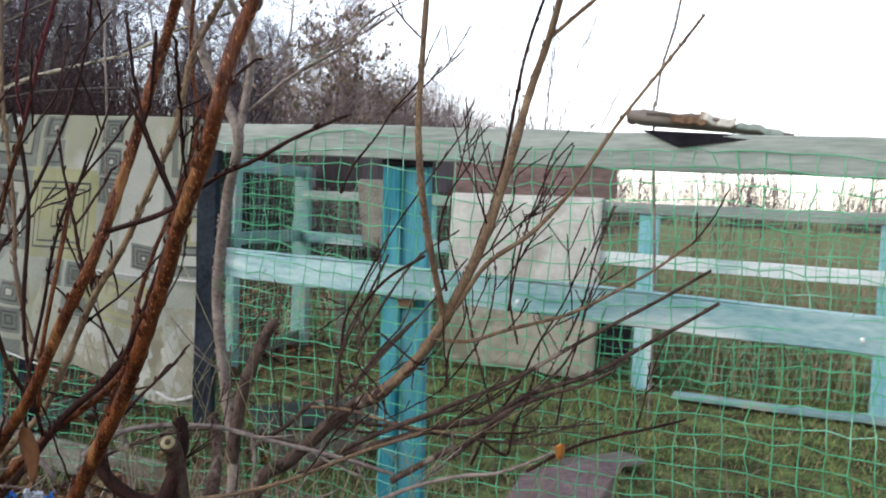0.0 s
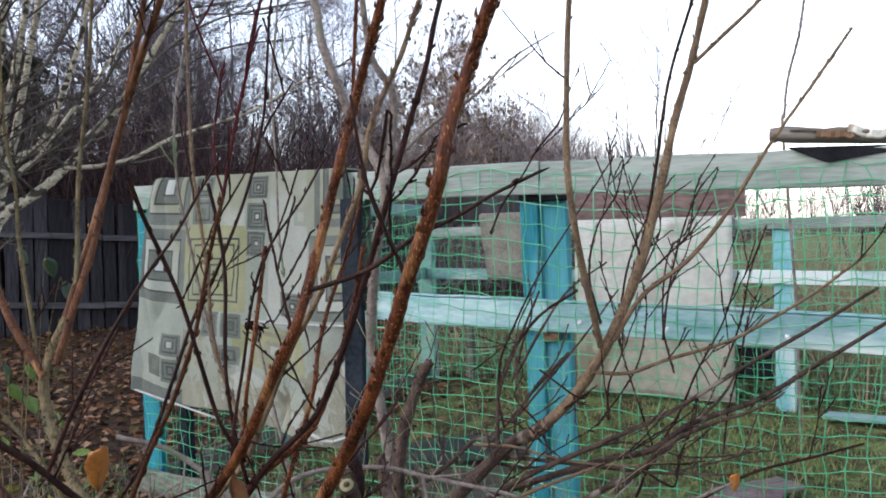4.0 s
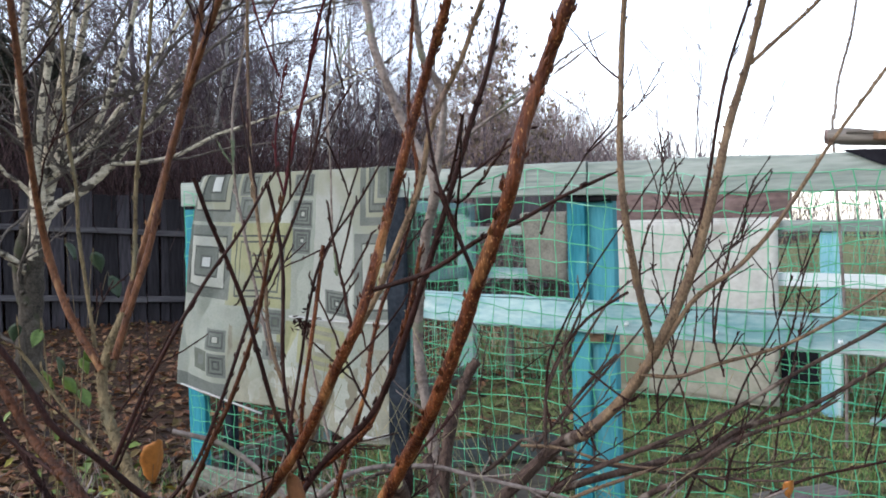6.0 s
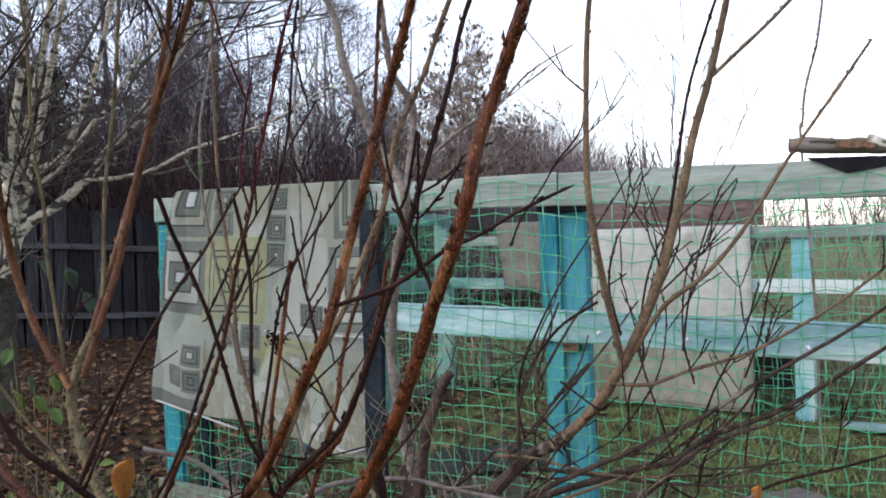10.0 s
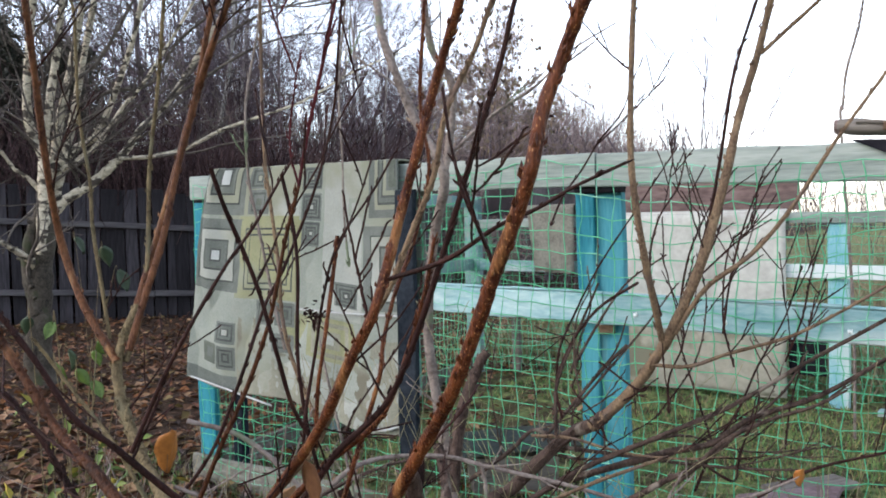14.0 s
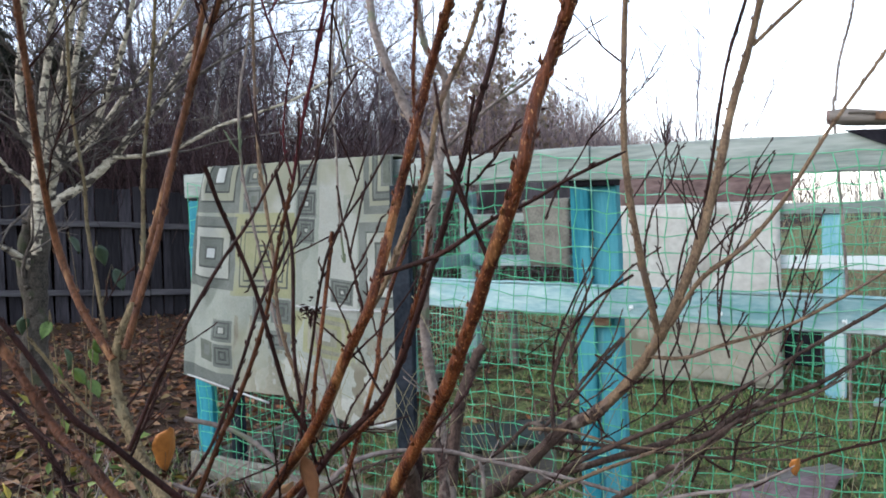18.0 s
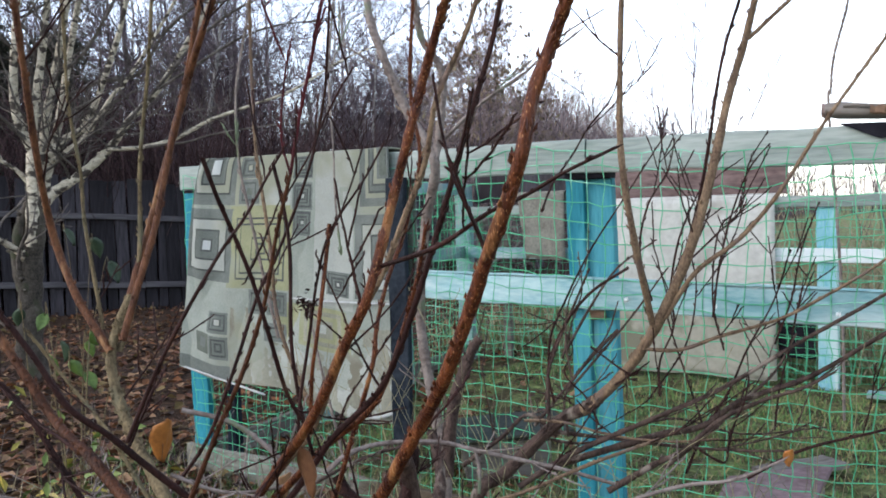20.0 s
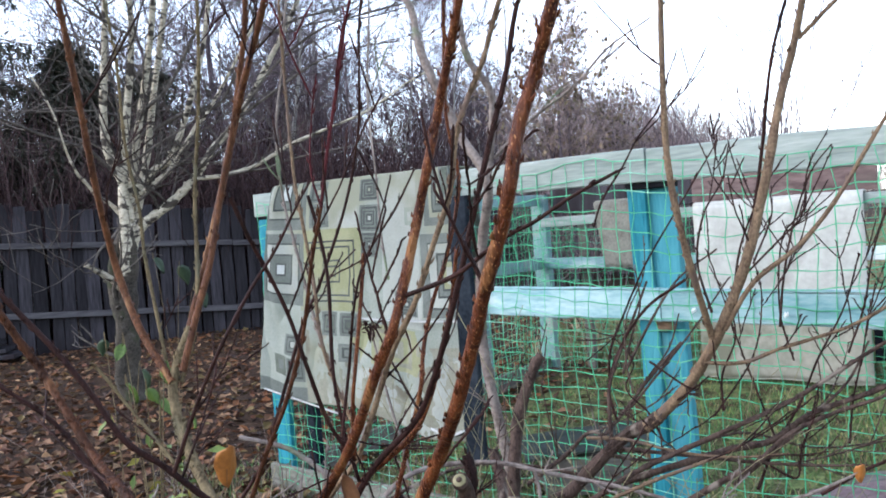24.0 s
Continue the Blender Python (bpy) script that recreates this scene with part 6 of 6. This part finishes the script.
hanging_leaf("autumn_leaf", "pale tan dry leaf caught in the shrub", (-0.235, 1.72, 0.70), 0.06, 40, 0.3, M_BROWNLEAF, 0.28)
hanging_leaf("autumn_leaf", "small yellow-orange leaf on a low bough", (0.832, 1.945, 0.655), 0.044, 10, 0.2, M_ORANGE, 0.30, 0.02)

def leaf_tuft(label, p, count, spread, size, material, seed):
    rnd = random.Random(seed)
    v, f = [], []
    for _ in range(count):
        bent_leaf(v, f, Vector((rnd.gauss(0, spread), rnd.gauss(0, spread), abs(rnd.gauss(0, spread)))), size * rnd.uniform(0.6, 1.2), rnd.uniform(0, 6.3), rnd.uniform(-0.6, 0.9), rnd.gauss(0, 0.4), 0.42)
    o = tagged(mesh_part("leaf_tuft", v, f, material, smooth=True), label, "leaves", kind="stuff")
    o.matrix_world = pose(*p)
def leafy_sprout(label, p, spots, size, material, seed):
    """A thin sprout from the ground with a few broad late leaves on short stalks."""
    rnd = random.Random(seed)
    o = thing("leafy_sprout", label, "sapling", pose(*p))
    for x, y, z in spots:
        t = Tubes()
        t.add(spline([(0, 0, -0.02), (x * 0.4, y * 0.4, z * 0.55), (x * 0.9, y * 0.9, z + 0.012), (x, y, z)], 4), [0.0026 - 0.0001 * k for k in range(13)], 5)
        t.put("stalk", M_BARK_OLIVE, o)
    for x, y, z in spots:
        v, f, n, k = [], [], 7, 4
        big, yaw, tilt = size * rnd.uniform(0.7, 1.2), rnd.uniform(0, 6.3), rnd.uniform(0.5, 1.2)
        m = Euler((-tilt, rnd.gauss(0, 0.35), yaw)).to_matrix()
        for i in range(n + 1):
            a = i / n
            w = big * 0.33 * math.sin(math.pi * min(1, a * 0.95 + 0.03)) ** 0.8 * (1.1 - 0.3 * a)
            for j in range(k + 1):
                b = 2 * j / k - 1
                v.append(m @ Vector((b * w, a * big, 0.16 * big * abs(b) - 0.3 * big * a * a + 0.015 * big * math.sin(11 * a + 4 * b))) + Vector((x, y, z)))
        for i in range(n):
            for j in range(k):
                q = i * (k + 1) + j
                f.append((q, q + 1, q + k + 2, q + k + 1))
        leaf = mesh_part("leaf", v, f, material, o, smooth=True)
        leaf.modifiers.new("thickness", 'SOLIDIFY').thickness = 0.0006
leafy_sprout("sprout with late green and yellow leaves among the litter", (-1.08, 2.62, 0), ((-0.06, 0, 0.93), (0.05, 0.02, 0.84), (0.10, -0.04, 0.88), (0.03, 0.05, 0.74), (-0.08, 0.03, 0.80), (0.14, 0.0, 0.70), (0.02, -0.03, 0.79)), 0.068, M_GREENLEAF, 3)
leafy_sprout("sprout with grey-green leaves near the pale trunk", (-1.40, 3.05, 0), ((-0.04, 0, 0.90), (0.08, 0.03, 0.78)), 0.085, M_DULLLEAF, 4)
leafy_sprout("sprout with pale green leaves near the pale trunk", (-2.50, 5.9, 0), ((-0.1, 0, 1.15), (0.1, 0, 1.08), (0.2, 0, 0.92)), 0.13, M_DULLLEAF, 5)
leafy_sprout("low sprout with yellowing leaves", (-0.72, 1.85, 0), ((-0.04, 0, 0.16), (0.06, 0.02, 0.12), (0.0, -0.04, 0.20)), 0.07, M_GREENLEAF, 6)
leaf_tuft("yellow leaves lying in the grass", (-0.75, 1.9, 0.06), 30, 0.2, 0.06, M_GREENLEAF, 6)
leaf_tuft("bright yellow fallen leaves beside the low bough", (-1.48, 3.39, 0.03), 26, 0.055, 0.06, M_YELLOWLEAF, 8)
leaf_tuft("yellowing leaves heaped on the earth beside the shrub", (-1.42, 3.25, 0.02), 90, 0.20, 0.075, M_GREENLEAF, 7)

def wrapper():
    """A torn snack wrapper caught in the twigs."""
    rnd = random.Random(9)
    o = thing("torn_wrapper", "torn white and blue plastic wrapper caught in the shrub", "wrapper", pose(-0.225, 1.75, 0.60))
    def crumple(name, c, w, h, material, seed):
        v, f, n = [], [], 9
        for i in range(n + 1):
            for j in range(n + 1):
                a, b = i / n - 0.5, j / n - 0.5
                v.append((c[0] + a * w, c[1] + 0.030 * noise.noise((a * 5, b * 5, seed)), c[2] + b * h * (1 - 0.5 * abs(a)) + 0.012 * noise.noise((a * 7, b * 7, seed + 5))))
        for i in range(n):
            for j in range(n):
                q = i * (n + 1) + j
                f.append((q, q + n + 1, q + n + 2, q + 1))
        ob = mesh_part(name, v, f, material, o)
        ob.modifiers.new("thickness", 'SOLIDIFY').thickness = 0.0008
    crumple("white_film", (0.0, 0.0, 0.01), 0.036, 0.028, M_WHITEP, 1)
    crumple("blue_patch", (-0.045, 0.02, 0.005), 0.017, 0.017, M_BLUE, 2)
    crumple("blue_flap", (0.045, -0.06, 0.025), 0.016, 0.020, M_BLUE, 3)
wrapper()

def seed_head():
    rnd = random.Random(17)
    o = thing("seed_head", "dark withered seed head on a dry stalk", "dry plant", pose(-0.36, 2.70, 0))
    t = Tubes()
    t.add(spline([(0.16, 0.0, 0), (0.10, 0.0, 0.4), (0.03, 0, 0.75), (0, 0, 0.93)], 5), [0.006 - 0.0002 * k for k in range(16)], 6)
    t.put("stalk", M_BARK_GREY, o)
    v, f = [], []
    for _ in range(36):
        bent_leaf(v, f, Vector((rnd.gauss(0, 0.018), rnd.gauss(0, 0.014), 0.935 + rnd.gauss(0, 0.012))), rnd.uniform(0.02, 0.04), rnd.uniform(0, 6.3), rnd.uniform(-1.5, 0.8), 0, 0.5)
    mesh_part("head", v, f, M_BARK_DARK, o)
seed_head()

# ---------------- leaves, grass and litter ----------------
def leaf_litter():
    rnd = random.Random(31)
    v, f = [], []
    side = Vector((math.sin(radians(SIDE_ANG)), -math.cos(radians(SIDE_ANG))))
    n = 0
    while n < 24000:
        r = 1.5 + 11.5 * rnd.random() ** 1.25
        a = rnd.uniform(-62, 8)
        x, y = r * math.sin(radians(a)), r * math.cos(radians(a))
        inside = (x - CORNER.x) * side.x + (y - CORNER.y) * side.y > 0
        front = FRONT.inverted() @ Vector((x, y, 0))
        if front.y > 0 and front.x > 0.02 and (inside or front.x > 0.2) and front.y < 3.6:
            if rnd.random() < 0.86:
                continue
        if y - 12.0 > 0.45 * (x + 3.3):
            continue
        bent_leaf(v, f, Vector((x, y, hill(x, y) + rnd.uniform(0.004, 0.03))), rnd.uniform(0.04, 0.095), rnd.uniform(0, 6.3), rnd.gauss(0, 0.3), rnd.gauss(0, 0.35), rnd.uniform(0.5, 0.85), 0.28)
        n += 1
    # thick under the shrubs, among them broad pale ones
    for _ in range(5200):
        x, y = rnd.uniform(-2.2, 1.3), rnd.uniform(1.0, 3.6)
        if (FRONT.inverted() @ Vector((x, y, 0))).y > -0.03:
            continue
        bent_leaf(v, f, Vector((x, y, hill(x, y) + rnd.uniform(0.004, 0.035))), rnd.uniform(0.045, 0.10), rnd.uniform(0, 6.3), rnd.gauss(0, 0.4), rnd.gauss(0, 0.4), rnd.uniform(0.5, 0.85), 0.28)
    # thinner over the rest of the ground, behind and beside the path
    for _ in range(5000):
        r, a = 5.5 * math.sqrt(rnd.random()), rnd.uniform(0, 6.3)
        x, y = r * math.sin(a), 0.6 + r * math.cos(a)
        if (FRONT.inverted() @ Vector((x, y, 0))).y > -0.1:
            continue
        bent_leaf(v, f, Vector((x, y, hill(x, y) + rnd.uniform(0.004, 0.02))), rnd.uniform(0.045, 0.11), rnd.uniform(0, 6.3), rnd.gauss(0, 0.25), rnd.gauss(0, 0.3), rnd.uniform(0.5, 0.85), 0.25)
    tagged(mesh_part("leaf_litter", v, f, M_LITTER), "brown fallen leaves strewn over the earth", "leaves", kind="stuff")
leaf_litter()

def blades(name, label, count, place, high, material, seed, wide=0.004):
    rnd = random.Random(seed)
    v, f = [], []
    for _ in range(count):
        x, y = place(rnd)
        if math.hypot(x - 1.15, y - 2.98) < 0.34:     # none under the bench
            continue
        h, a = high * rnd.uniform(0.4, 1.2), rnd.uniform(0, 6.3)
        c, s, w = math.cos(a), math.sin(a), wide * rnd.uniform(0.6, 1.4)
        lx, ly = rnd.gauss(0, 0.45) * h, rnd.gauss(0, 0.45) * h
        z, b = hill(x, y) - 0.004, len(v)
        v += [(x - c * w, y - s * w, z), (x + c * w, y + s * w, z), (x + lx * 0.4 + c * w * 0.7, y + ly * 0.4 + s * w * 0.7, z + h * 0.6), (x + lx * 0.4 - c * w * 0.7, y + ly * 0.4 - s * w * 0.7, z + h * 0.6), (x + lx, y + ly, z + h)]
        f += [(b, b + 1, b + 2, b + 3), (b + 3, b + 2, b + 4)]
    tagged(mesh_part(name, v, f, material), label, "grass", kind="stuff")
def in_pen(rnd):
    while True:
        q = FRONT @ Vector((rnd.uniform(0.1, 6.0), rnd.uniform(0.05, 4.6), 0))
        if noise.noise((q.x * 1.3, q.y * 1.3, 4)) > rnd.uniform(-0.6, 0.5):
            return q.x, q.y
blades("pen_grass", "short green grass inside the pen", 42000, in_pen, 0.038, M_GRASS, 41)
blades("foot_grass", "tufts of grass along the fence foot", 3000, lambda r: (lambda q: (q.x, q.y))(FRONT @ Vector((r.uniform(-0.6, 6), r.gauss(-0.15, 0.22), 0))), 0.07, M_GRASS, 42)
blades("dry_weeds", "dry straw-coloured weeds round the pen", 500, lambda r: (lambda q: (q.x, q.y))(FRONT @ Vector((r.uniform(-0.4, 6), r.gauss(-0.3, 0.35), 0))), 0.22, M_DRY, 43, 0.003)
blades("meadow", "dry tall meadow grass beyond the pen", 30000, lambda r: (lambda q: (q.x, q.y))(BACK @ Vector((r.uniform(-3, 14), 0.3 + 14 * r.random() ** 1.5, 0))), 0.42, M_MEADOW, 44, 0.006)
thicket("dry_meadow_stalks", "tall dry brown stalks beyond the back fence", 800, lambda r: (lambda q: (q.x, q.y))(BACK @ Vector((r.uniform(-1.5, 9), 0.4 + 5 * r.random() ** 1.4, 0))), lambda x, y: 1.0, M_DRYSTALK, 48, 0.005)

# dead stalks and brush between the shrubs and the fence foot
def brush():
    rnd = random.Random(77)
    t = Tubes()
    for _ in range(260):
        q = FRONT @ Vector((rnd.uniform(0.0, 3.6), rnd.uniform(-1.5, -0.12), 0))
        d = Vector((rnd.gauss(0, 0.5), rnd.gauss(0, 0.5), rnd.uniform(0.25, 1))).normalized()
        grow(t, rnd, Vector((q.x, q.y, hill(q.x, q.y))), d, rnd.uniform(0.2, 0.55), rnd.uniform(0.0018, 0.0045), 1, 4, 0.2, 0.05, (1, 3), (0.4, 1.0), 0.001, 4)
    tagged(t.put("dead_brush", M_BARK_GREY), "grey tangle of dead stalks at the fence foot", "brush", kind="stuff")
brush()
def pale_stalks():
    rnd = random.Random(78)
    t = Tubes()
    for _ in range(50):
        q = FRONT @ Vector((rnd.uniform(1.35, 3.0), rnd.uniform(-0.9, -0.10), 0))
        d = Vector((rnd.gauss(0, 0.45), rnd.gauss(0, 0.45), 1)).normalized()
        grow(t, rnd, Vector((q.x, q.y, hill(q.x, q.y))), d, rnd.uniform(0.35, 0.85), rnd.uniform(0.0016, 0.003), 1, 4, 0.25, 0.02, (2, 4), (0.5, 1.1), 0.0010, 5)
    tagged(t.put("dry_stalks", M_STRAW), "pale olive dry weed stalks before the netting", "dry plant", kind="stuff")
pale_stalks()
def sawn_stub():
    """A sawn stub with pale heartwood and a dark ring of bark."""
    o = thing("sawn_stub", "short sawn branch stub with a pale ringed end", "branch", pose(-0.03, 2.02, 0))
    t = Tubes()
    t.add(spline([(0.05, 0.14, 0.0), (0.03, 0.10, 0.35), (0.01, 0.05, 0.58), (0, 0, 0.636)], 5), [0.020] * 16, 10)
    t.put("bark", M_BARK_PLUM, o)
    d = Vector((-0.01, -0.05, 0.05)).normalized()
    c = Vector((0, 0, 0.636))
    for name, r, m, up in (("wood_ring", 0.0165, M_STRAW, 0.002), ("dark_heart", 0.007, M_BARK_PLUM, 0.0045)):
        t = Tubes()
        t.add([c, c + d * up, c + d * (up + 0.001)], [r, r, r * 0.9], 12)
        t.put(name, m, o)
sawn_stub()
blades("path_grass", "thin grass and straw at the shrubs' feet", 800, lambda r: (r.uniform(-2.4, 2.4), r.uniform(-0.6, 3.0)), 0.07, M_DRY, 46, 0.003)
blades("left_grass", "patchy green grass among the leaves", 3800, lambda r: (lambda a, b: (-1.0 + 0.6 * a, 2.2 + 0.9 * b))(r.gauss(0, 1), r.gauss(0, 1)), 0.05, M_GRASS, 47, 0.003)
